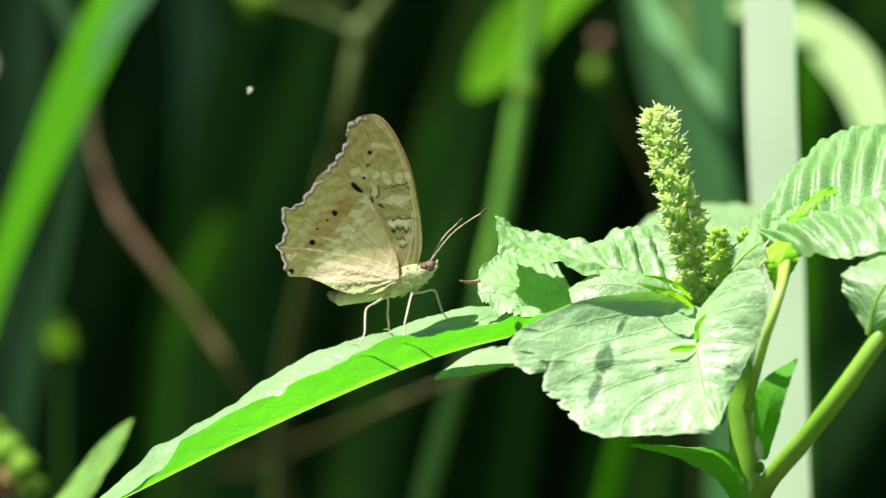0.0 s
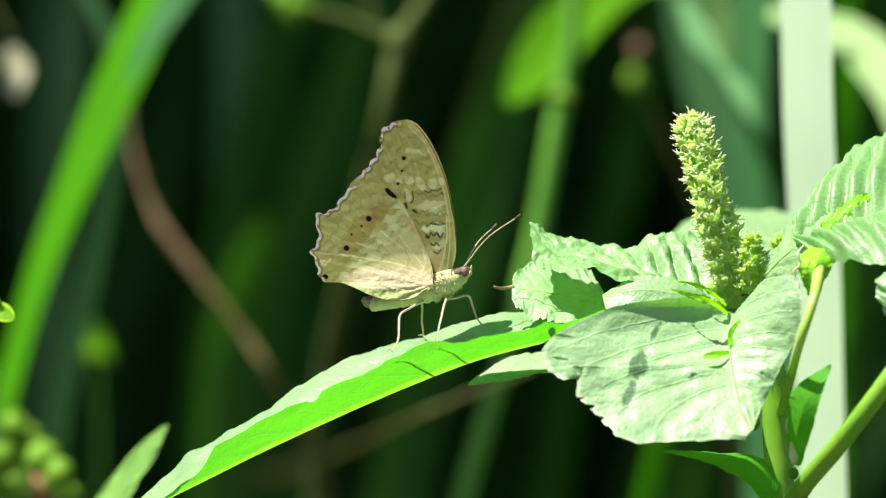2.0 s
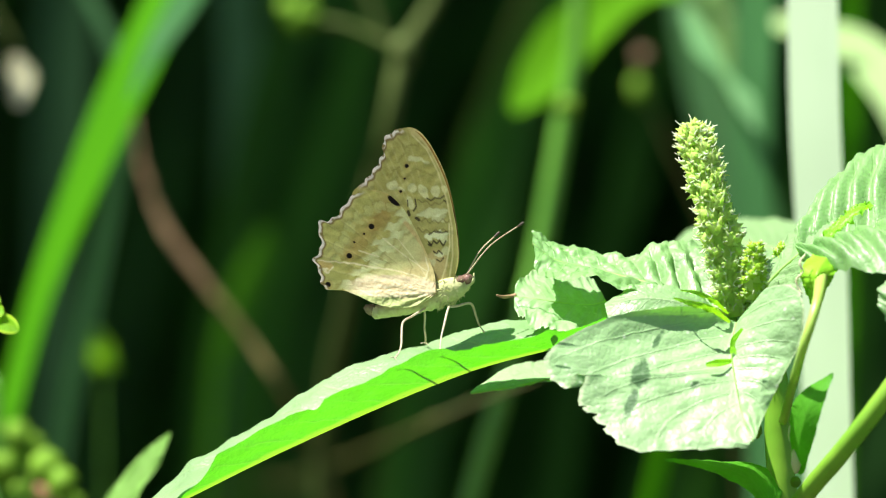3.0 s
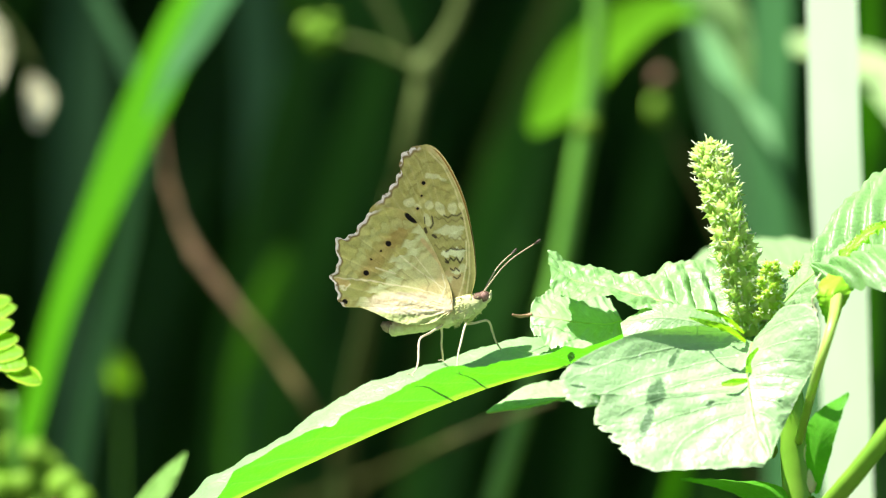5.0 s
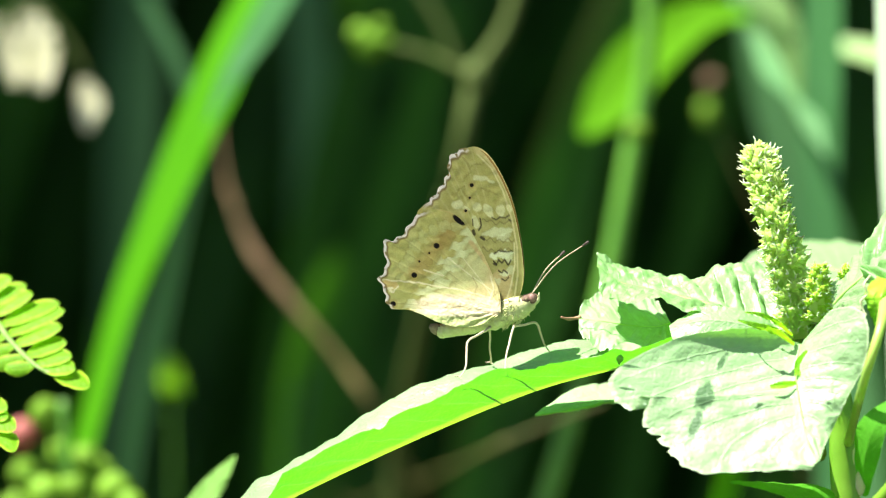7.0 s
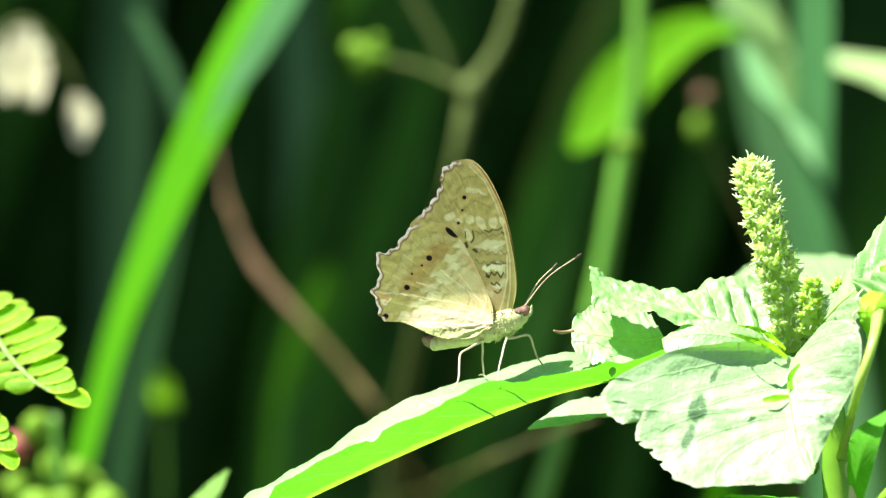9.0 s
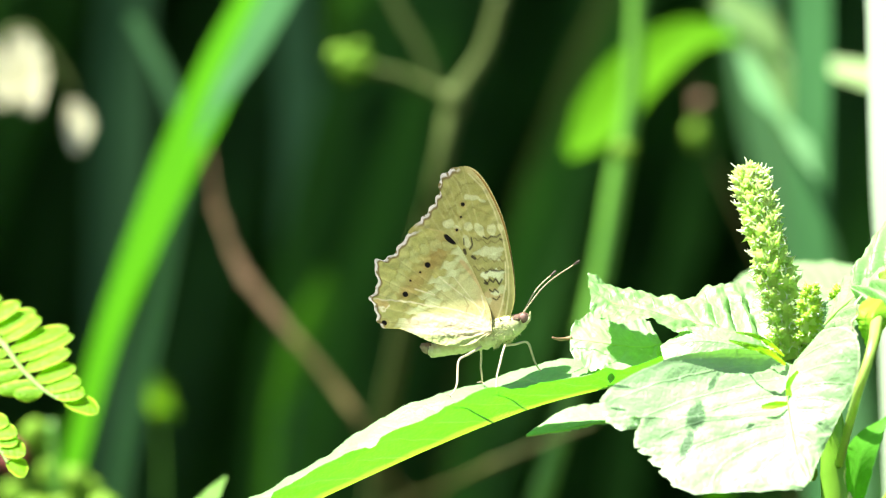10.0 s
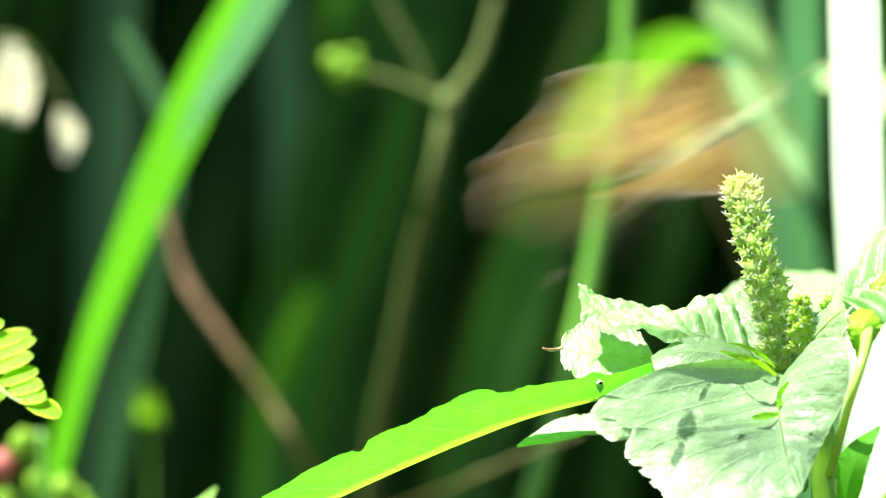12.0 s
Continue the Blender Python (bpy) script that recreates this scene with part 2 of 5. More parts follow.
GREEN_LEAF = leaf_material("small_stem_leaf", (0.11, 0.42, 0.03), (0.18, 0.76, 0.01), (0.26, 0.58, 0.08), relief=0.3, rough=0.5, through_part=0.5, ribs=7, slant=1, vein_part=0.12, gloss=0.2)
# Dim bluish haze of the background, put into a grass colour.
BLADE_DULL = grass_material("hazy_grass_tone", (0.055, 0.145, 0.058), (0.035, 0.095, 0.036), (0.06, 0.19, 0.045), 0.3, 0.6, gloss=0.1)
# Darker copies of the same grass: shade is put into these two colours.
BLADE_SHADE = grass_material("grass_shade_tone", (0.05, 0.18, 0.02), (0.03, 0.11, 0.013), (0.05, 0.22, 0.014), 0.35, 0.6, gloss=0.1)
BLADE_MID = grass_material("grass_half_shade_tone", (0.08, 0.27, 0.03), (0.05, 0.18, 0.02), (0.08, 0.34, 0.02), 0.35, 0.6, gloss=0.1)
# Brighter grass copy: the light on one blade's tip is in its colour.
BLADE_TIP = grass_material("grass_lit_tone", (0.13, 0.40, 0.02), (0.08, 0.28, 0.014), (0.17, 0.58, 0.01), 0.4, 0.5, gloss=0.15)
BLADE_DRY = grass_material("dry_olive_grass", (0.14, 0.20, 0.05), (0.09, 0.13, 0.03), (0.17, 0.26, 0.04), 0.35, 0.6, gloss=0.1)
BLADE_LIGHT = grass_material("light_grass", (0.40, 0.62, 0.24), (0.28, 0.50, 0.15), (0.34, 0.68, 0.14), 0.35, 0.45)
BUD = plain_material("green_bud", (0.22, 0.42, 0.04), (0.13, 0.28, 0.02), 200, 0.5, 0.25, gloss=0.12)
PINK = plain_material("pink_flower", (0.58, 0.16, 0.15), (0.36, 0.12, 0.08), 120, 0.6, 0.25)
FADED = plain_material("faded_flower", (0.30, 0.13, 0.09), (0.17, 0.11, 0.05), 120, 0.6, 0.25)
# Dried bits of the pigweed; on the hanging leaves the paleness paints sunlight.
DRY_AND_SUNLIT = plain_material("dry_and_sunlit_leaf", (0.80, 0.79, 0.54), (0.66, 0.66, 0.40), 60, 0.6, 0.3)
SOIL = plain_material("dark_soil", (0.06, 0.055, 0.03), (0.03, 0.03, 0.015), 6, 0.95, 0.0, 0.01)
# Very dark so that the backdrop looks shaded: shade put into the colour.
HEDGE = plain_material("hedge_backdrop_dark", (0.04, 0.09, 0.02), (0.02, 0.045, 0.01), 12, 0.9)


# ---- shaping helpers ----
def grid(u, v, d=0.0):
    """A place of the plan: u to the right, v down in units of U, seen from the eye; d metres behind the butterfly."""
    s = U * (SUBJECT + d) / SUBJECT
    return np.array(((u - 784) * s, d, EYE + (441 - v) * s))


def places(points, d=None):
    return np.array([grid(*p) if d is None or len(p) > 2 else grid(p[0], p[1], d) for p in points])


def curve(points, n):
    """A smooth line of n places through the control places, evenly many between each two of them."""
    p = np.asarray(points, float)
    p = np.vstack([2 * p[0] - p[1], p, 2 * p[-1] - p[-2]])
    step = np.sqrt(np.linalg.norm(np.diff(p, axis=0), axis=1)) + 1e-9
    k = np.concatenate([[0], np.cumsum(step)])
    at = np.linspace(0, len(p) - 3 - 1e-9, n)
    i = at.astype(int)
    p0, p1, p2, p3 = p[i], p[i + 1], p[i + 2], p[i + 3]
    k0, k1, k2, k3 = (k[i + j][:, None] for j in range(4))
    x = k1 + (at - i)[:, None] * (k2 - k1)
    a1 = ((k1 - x) * p0 + (x - k0) * p1) / (k1 - k0)
    a2 = ((k2 - x) * p1 + (x - k1) * p2) / (k2 - k1)
    a3 = ((k3 - x) * p2 + (x - k2) * p3) / (k3 - k2)
    b1 = ((k2 - x) * a1 + (x - k0) * a2) / (k2 - k0)
    b2 = ((k3 - x) * a2 + (x - k1) * a3) / (k3 - k1)
    return ((k2 - x) * b1 + (x - k1) * b2) / (k2 - k1)


ORIGIN = {}


def thing(name, base, label, category, group="", kind=""):
    ob = new(name)
    ob.location = base
    ORIGIN[ob] = np.array(base, float)
    return tagged(ob, label, category, group, kind)


def mesh_of(name, verts, faces, material, uv=None, smooth=True):
    me = bpy.data.meshes.new(name)
    me.from_pydata([tuple(v) for v in verts], [], [tuple(f) for f in faces])
    if uv is not None:
        layer = me.uv_layers.new(name="UVMap")
        index = np.empty(len(me.loops), int)
        me.loops.foreach_get("vertex_index", index)
        layer.data.foreach_set("uv", np.asarray(uv, float)[index].ravel())
    if smooth:
        me.polygons.foreach_set("use_smooth", [True] * len(me.polygons))
    me.materials.append(material)
    me.update()
    return me


def part(name, shape, material, parent, label="", smooth=True):
    """One mesh under a thing or under a part; shape: verts, faces and perhaps uv, in world places."""
    o = ORIGIN[parent]
    verts, faces, *uv = shape
    ob = new(name, mesh_of(name, np.asarray(verts) - o, faces, material, uv[0] if uv else None, smooth))
    ob.parent = parent
    ORIGIN[ob] = o
    return tagged(ob, label)


def join(*shapes):
    verts, faces, uvs, o = [], [], [], 0
    for s in shapes:
        v = np.asarray(s[0])
        verts.append(v)
        faces += [tuple(i + o for i in f) for f in s[1]]
        uvs.append(np.asarray(s[2]) if len(s) > 2 else np.zeros((len(v), 2)))
        o += len(v)
    return np.vstack(verts), faces, np.vstack(uvs)


def tube(points, radii, n=24, sides=10, lumps=0.0):
    """A round stalk along a smooth line, closed at both ends."""
    c = curve(points, n)
    r = np.interp(np.linspace(0, 1, n), np.linspace(0, 1, len(radii)), radii)
    t = np.gradient(c, axis=0)
    t /= np.linalg.norm(t, axis=1)[:, None] + 1e-12
    ref = np.array((0.0, 1.0, 0.0)) if abs(t[:, 1]).max() < 0.9 else np.array((1.0, 0.0, 0.0))
    a = np.cross(t, ref)
    a /= np.linalg.norm(a, axis=1)[:, None]
    b = np.cross(t, a)
    w = np.linspace(0, 2 * np.pi, sides, endpoint=False)
    verts, uv = [], []
    for i in range(n):
        for k in range(sides):
            q = r[i] * (1 + lumps * noise.noise(Vector((i * 0.35, k * 0.9, r[0] * 1e3))))
            verts.append(c[i] + q * (math.cos(w[k]) * a[i] + math.sin(w[k]) * b[i]))
            uv.append((i / n, k / sides))
    faces = [(i * sides + k, i * sides + (k + 1) % sides, (i + 1) * sides + (k + 1) % sides, (i + 1) * sides + k) for i in range(n - 1) for k in range(sides)]
    faces += [tuple(range(sides))[::-1], tuple((n - 1) * sides + k for k in range(sides))]
    return np.array(verts), faces, np.array(uv)


def ball(centre, axes, seg=14, rings=9, lumps=0.0):
    """A rounded body with three half axes given as vectors."""
    ax = [np.array(a, float) for a in axes]
    verts, faces = [], []
    for i in range(rings + 1):
        th = math.pi * i / rings
        for k in range(seg):
            ph = 2 * math.pi * k / seg
            q = 1 + lumps * noise.noise(Vector((3 * math.cos(ph) * math.sin(th), 3 * math.sin(ph) * math.sin(th), 3 * math.cos(th))) + Vector(centre) * 300)
            verts.append(np.array(centre) + q * (math.sin(th) * math.cos(ph) * ax[0] + math.sin(th) * math.sin(ph) * ax[1] + math.cos(th) * ax[2]))
    for i in range(rings):
        for k in range(seg):
            faces.append((i * seg + k, (i + 1) * seg + k, (i + 1) * seg + (k + 1) % seg, i * seg + (k + 1) % seg))
    return np.array(verts), faces


def sheet(mid, left, right, n=110, m=16, ribs=11.0, slant=2.2, quilt=0.0, ruffle=0.0, teeth=0.0, bulge=0.0, holes=(), bites=(), seed=0.0, crumple=0.0, crease=0.7, even=1.0, fine=1.0):
    """A leaf blade between a midrib and two margins: quilted between side veins, ruffled and toothed towards the margins."""
    M, L, R = curve(mid, n), curve(left, n), curve(right, n)
    t = np.linspace(0, 1, n)
    tangent = np.gradient(M, axis=0)
    verts, uv = np.zeros((n, 2 * m + 1, 3)), np.zeros((n, 2 * m + 1, 2))
    for j in range(-m, m + 1):
        s = j / m
        a = abs(s)
        edge = L if s < 0 else R
        cut = np.ones(n)
        if teeth:
            cut = np.array([1 + teeth * noise.noise(Vector((x * 38, 3.1 * np.sign(s), seed))) + 0.5 * teeth * noise.noise(Vector((x * 110, 1.7 * np.sign(s), seed))) for x in t])
        for bt, bs, width, depth in bites:
            if np.sign(bs) == np.sign(s):
                cut = cut - depth * np.clip(1 - ((t - bt) / width) ** 2, 0, 1) ** 0.5
        p = M + (edge - M) * (a * (1 + (cut - 1) * a))[:, None]
        nor = np.cross(tangent, (R - L))
        nor /= np.linalg.norm(nor, axis=1)[:, None] + 1e-12
        flip = np.where(nor[:, 2] < 0, -1.0, 1.0)[:, None]
        nor = nor * flip
        lift = bulge * a * (1 - a) * 4
        ph = t * ribs - slant * a
        fade = even + (1 - even) * np.clip(1.9 - 3.2 * t, 0, 1)   # less quilted towards the tip where even is small
        lift = lift + quilt * fade * (np.abs(np.sin(np.pi * ph)) ** crease - 0.6) * min(1, a * 5) * (1 - a ** 3)
        if ruffle:
            lift = lift + ruffle * a * a * np.array([noise.noise(Vector((x * 9, 2 * s, seed + 5))) + 0.5 * noise.noise(Vector((x * 24, 3 * s, seed + 9))) for x in t])
        if crumple:
            lift = lift + min(1, 4 * a) * crumple * np.array([noise.noise(Vector(q) * 170) + 0.55 * fine * noise.noise(Vector(q) * 420 + Vector((5, 0, 0))) + 0.22 * fine * noise.noise(Vector(q) * 1100) for q in p])
        verts[:, j + m] = p + nor * np.asarray(lift)[:, None]
        uv[:, j + m, 0], uv[:, j + m, 1] = t, (s + 1) / 2
    w = 2 * m + 1
    faces = []
    for i in range(n - 1):
        for j in range(w - 1):
            tt, ss = (t[i] + t[i + 1]) / 2, (j + 0.5 - m) / m
            if any(((tt - h[0]) / h[2]) ** 2 + ((ss - h[1]) / h[3]) ** 2 < 1 + 0.5 * noise.noise(Vector((tt * 70, ss * 9, 2))) for h in holes):
                continue
            faces.append((i * w + j, i * w + j + 1, (i + 1) * w + j + 1, (i + 1) * w + j))
    return verts.reshape(-1, 3), faces, uv.reshape(-1, 2)


def blade(points, widths, side=(1, 0.25, 0), fold=0.12, n=60, m=3):
    """A long grass blade with a shallow keel."""
    c = curve(points, n)
    w = np.interp(np.linspace(0, 1, n), np.linspace(0, 1, len(widths)), widths) / 2
    s = np.array(side, float)
    s /= np.linalg.norm(s)
    verts, uv = [], []
    for i in range(n):
        for j in range(-m, m + 1):
            q = j / m
            verts.append(c[i] + s * w[i] * q + np.array((0, 1, 0.2)) * fold * w[i] * (1 - abs(q)))
            uv.append((i / n * 4, (q + 1) / 2))
    k = 2 * m + 1
    faces = [(i * k + j, i * k + j + 1, (i + 1) * k + j + 1, (i + 1) * k + j) for i in range(n - 1) for j in range(k - 1)]
    return np.array(verts), faces, np.array(uv)


# ---- the ground and the shaded stand behind ----
def build_ground():
    n = 40
    e = np.sign(np.linspace(-1, 1, n)) * np.abs(np.linspace(-1, 1, n)) ** 4 * 300
    verts = [(x, y, 0.03 * noise.noise(Vector((x * 0.8, y * 0.8, 0))) if abs(x) < 20 and abs(y) < 20 else 0.0) for y in e for x in e]
    faces = [(i * n + j, i * n + j + 1, (i + 1) * n + j + 1, (i + 1) * n + j) for i in range(n - 1) for j in range(n - 1)]
    ob = new("ground", mesh_of("ground", verts, faces, SOIL))
    tagged(ob, "dark damp soil under tall grass", "ground", kind="structure")


def build_hedge():
    """An added dark backdrop: a dense bank of foliage that closes the view behind the grass."""
    rng = random.Random(5)
    n, h = 90, 26
    verts, faces = [], []
    for i in range(n):
        x = -5 + 10 * i / (n - 1)
        for k in range(h):
            z = 3.2 * k / (h - 1)
            y = 3.3 + 0.08 * x * x * 0.3 + 0.25 * noise.noise(Vector((x * 1.5, z * 1.5, 0))) - (0.5 * (z / 3.2) ** 2)
            verts.append((x, y, z - 0.05))
    faces = [(i * h + k, (i + 1) * h + k, (i + 1) * h + k + 1, i * h + k + 1) for i in range(n - 1) for k in range(h - 1)]
    for _ in range(9000):
        x, z = rng.uniform(-4, 4), rng.uniform(0, 3.2)
        y = 3.15 + 0.024 * x * x - 0.5 * (z / 3.2) ** 2 + rng.uniform(-0.3, 0.15)
        a, s, tip = rng.uniform(0, 6.28), rng.uniform(0.03, 0.07), rng.uniform(-0.5, 0.3)
        o = len(verts)
        dx, dz = math.cos(a) * s, math.sin(a) * s
        verts += [(x - dx, y, z - dz), (x - dz * 0.4, y - s * 0.3, z + dx * 0.4), (x + dx, y + s * tip, z + dz), (x + dz * 0.4, y - s * 0.1, z - dx * 0.4)]
        faces.append((o, o + 1, o + 2, o + 3))
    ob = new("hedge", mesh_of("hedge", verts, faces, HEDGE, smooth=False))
    tagged(ob, "dense hedge added as backdrop, deep shade in its colour", "hedge", kind="stuff")


def build_thicket():
    """The stand of tall grass, leaning to the right, too dense to count."""
    rng = random.Random(11)
    verts, faces, uvs = [], [], []
    for number in range(3300):
        over = number >= 2600   # front rows added to arch forward, unseen above, and shade what stands under them
        y = rng.uniform(0.72, 1.05) if over else rng.uniform(0.95, 2.9)
        x = rng.uniform(-1.5, 1.3)
        h, w = rng.uniform(1.3, 2.5), rng.uniform(0.012, 0.034)
        lean, back = rng.gauss(0.45, 0.22), rng.uniform(-0.75, -0.1) if over else rng.uniform(-0.25, 0.3)
        h = h * 0.5 + 1.1 if over else h
        a = rng.uniform(-0.9, 0.9)
        o = len(verts)
        for i in range(9):
            t = i / 8
            cx, cy, cz = x + lean * h * 0.6 * t ** 1.5, y + back * t * t * 0.6, h * (t - 0.12 * t ** 3)
            ww = w * (0.55 + 0.9 * t * (1 - t) * 2) * (1 - t ** 5) + 0.001
            for q in (-0.5, 0.0, 0.5):
                verts.append((cx + math.cos(a) * ww * q, cy + math.sin(a) * ww * q + 0.2 * ww * (0.5 - abs(q)), cz - 0.3 * ww * q))
                uvs.append((t * 6, q + 0.5))
        for i in range(8):
            for j in range(2):
                faces.append((o + i * 3 + j, o + i * 3 + j + 1, o + i * 3 + j + 4, o + i * 3 + j + 3))
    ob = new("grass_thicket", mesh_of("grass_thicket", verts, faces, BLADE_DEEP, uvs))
    tagged(ob, "dense tall green grass, deep shade partly in its colour", "grass", kind="stuff")


build_ground()
build_hedge()
build_thicket()


# ---- grasses, twigs and herbs behind the butterfly ----
def down_to_ground(points, d, dx=0.0):
    """Continues a stalk's plan points to the soil."""
    u, v = points[-1][0], points[-1][1]
    s = U * (SUBJECT + d)
    x, z = (u - 784) * s, EYE + (441 - v) * s
    p = list(places(points, d))
    return p + [np.array((x + dx * 0.4, d, z * 0.5)), np.array((x + dx, d, 0.0))]


def receding(p, seen, d, first, step, most):
    """Leans a stalk back into the thicket from its place number first on."""
    p = list(p)
    for k in range(first, len(p)):
        extra = min(most, step * (k - first + 1))
        grown = (SUBJECT + d + extra) / (SUBJECT + d) if k < seen else 1.0
        p[k] = np.array((p[k][0] * grown, d + extra, EYE + (p[k][2] - EYE) * grown))
    return p


def grass_blade(points, d, widths, material, label, side=(1, 0.25, 0), dx=-0.1, fold=0.12, ground=True):
    p = down_to_ground(points, d, dx) if ground else places(points, d)
    s = U * (SUBJECT + d)
    w = [q * s for q in widths]
    if ground:
        w += [w[-1] * 0.8, w[-1] * 0.5]
    ob = thing("tall_grass", p[-1], label, "grass", "tall grasses behind the plant")
    leaf = part("blade", blade(p, w, side, fold, n=90), material, ob)
    lift = np.array((0, 1, 0.2)) * fold * np.array(w)[:, None] / 2
    part("midrib", tube(np.array(p) + lift + np.array((0, 0.0006, 0)), [max(q * 0.008, 0.00015) for q in w], 70, 6), material, leaf)
    return ob


BACK = {}
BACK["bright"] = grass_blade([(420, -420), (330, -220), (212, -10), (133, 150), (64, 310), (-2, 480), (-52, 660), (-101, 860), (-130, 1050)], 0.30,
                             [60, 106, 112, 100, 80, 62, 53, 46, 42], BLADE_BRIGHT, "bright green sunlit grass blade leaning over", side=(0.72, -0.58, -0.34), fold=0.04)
# Added teal strip: paints the bluish sky sheen at the blade's top right.
_q = places([(440, -420), (352, -220), (240, -10), (190, 70), (152, 150)], 0.294)
part("sheen_strip", blade(_q, [w * U * 1.294 for w in (60, 80, 64, 40, 5)], (0.72, -0.58, -0.34), 0.04, 70), BLADE_TEAL, BACK["bright"], "added bluish strip for the sheen on the blade's upper half")
BACK["pale"] = grass_blade([(1352, -300), (1360, -20), (1365, 200), (1378, 450), (1385, 700), (1392, 900), (1398, 1100)], 0.11,
                           [124, 126, 126, 124, 122, 120, 118], BLADE_PALE, "broad pale green upright grass blade", side=(1, -1.1, 0), fold=-0.14)
BACK["arch"] = grass_blade([(1170, 0, 0.345), (1250, 4, 0.34), (1330, 16, 0.335), (1420, 42, 0.325), (1500, 112, 0.31), (1545, 210, 0.295), (1560, 330, 0.28)], 0.32,
                           [22, 40, 58, 84, 92, 76, 34], BLADE_ARCH, "pale sunlit grass blade arching downward", side=(0.636, 0.207, 0.323), ground=False)
# The glints are put into the shape: this blade swells where they show.
BACK["glint"] = grass_blade([(1100, -80, 0.35), (1140, -15, 0.34), (1172, 50, 0.325), (1212, 105, 0.31), (1246, 150, 0.30), (1270, 205, 0.29)], 0.31,
                            [12, 22, 44, 14, 38, 4], BLADE_BLUE, "twisted bluish grass blade hanging over, widened at its glints", side=(0.636, 0.207, 0.323), ground=False)
BACK["teal"] = grass_blade([(1264, -300), (1262, 0), (1258, 180), (1260, 340), (1266, 480), (1280, 900)], 0.31,
                           [76, 78, 78, 76, 74, 70], BLADE_TEAL, "bluish green upright grass blade", side=(1, -0.6, 0))
BACK["teal_b"] = grass_blade([(1130, -300), (1160, 0), (1200, 180), (1248, 340), (1290, 480), (1330, 900)], 0.46,
                             [80, 100, 110, 110, 100, 90], BLADE_BLUE, "bluish green broad grass blade leaning over", side=(1, -0.5, 0))
BACK["strip"] = grass_blade([(1430, -300), (1432, 0), (1430, 200), (1425, 400), (1415, 700), (1410, 900)], 0.34,
                            [36, 40, 42, 42, 40, 40], BLADE_BRIGHT, "narrow green grass blade half in shade")
BACK["grey"] = grass_blade([(60, -80), (120, 40), (150, 180), (122, 330), (76, 560), (36, 740), (12, 900), (0, 1040)], 0.37,
                           [26, 30, 32, 34, 34, 34, 32, 30], BLADE_BLUE, "dull bluish grass blade behind the bright one")
# A wide blade whose dull colour paints the haze at the left.
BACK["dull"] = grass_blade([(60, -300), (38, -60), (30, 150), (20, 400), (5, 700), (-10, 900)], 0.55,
                           [90, 100, 105, 95, 75, 60], BLADE_DULL, "broad grass blade, bluish haze in its dull colour")
BACK["grey_b"] = grass_blade([(330, -200), (345, 0), (350, 120), (340, 300), (330, 600), (320, 900)], 0.7,
                             [60, 70, 70, 60, 50, 50], BLADE_BLUE, "dull bluish grass blade in the shade")

BACK["low"] = grass_blade([(1185, 470), (1150, 590), (1104, 759), (1072, 884), (1050, 980)], 0.25, [20, 44, 48, 46, 44], BLADE_BRIGHT, "green grass blade rising behind the pigweed leaves")
# These two look shaded by their darker material, not by what stands over them.
BACK["shade"] = grass_blade([(985, -300), (900, -60), (830, 120), (760, 320), (680, 560), (600, 900)], 0.60, [60, 76, 90, 90, 70, 40], BLADE_MID, "green grass blade leaning over, shade in its colour")
BACK["shade_b"] = grass_blade([(1190, -300), (1120, -60), (1080, 120), (1030, 320), (960, 560), (900, 900)], 0.70, [60, 70, 74, 70, 60, 56], BLADE_SHADE, "green grass blade leaning over, shade in its colour")

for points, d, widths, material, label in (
        ([(560, -330), (481, -128), (431, 22), (381, 202), (341, 372), (300, 560), (270, 900)], 0.62, [40, 60, 70, 74, 70, 64, 60], BLADE_SHADE, "green grass blade leaning over, shade in its colour"),
        ([(600, -60), (541, 122), (461, 352), (401, 512), (370, 650), (340, 900)], 0.70, [30, 70, 84, 80, 74, 70], BLADE_MID, "green grass blade leaning over, shade in its colour"),
        ([(396, 365), (386, 410), (361, 472), (325, 572), (300, 660), (280, 900)], 0.56, [6, 46, 60, 46, 26, 16], BLADE_TIP, "short grass blade, sunlight in its colour"),
        # widest of them, its colour stands in for a broad dim haze
        ([(470, -320), (420, -100), (330, 60), (262, 250), (215, 450), (180, 700), (160, 900)], 0.85, [120, 160, 170, 170, 160, 150, 140], BLADE_DULL, "broad grass blade, bluish haze in its dull colour"),
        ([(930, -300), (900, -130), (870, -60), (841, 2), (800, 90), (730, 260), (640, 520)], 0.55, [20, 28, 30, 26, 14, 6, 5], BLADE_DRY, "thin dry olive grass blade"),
        ([(60, 200), (30, 330), (0, 470), (-30, 640), (-60, 900)], 0.60, [30, 56, 60, 60, 56], BLADE_SHADE, "green grass blade leaning over, shade in its colour")):
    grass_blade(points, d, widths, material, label)


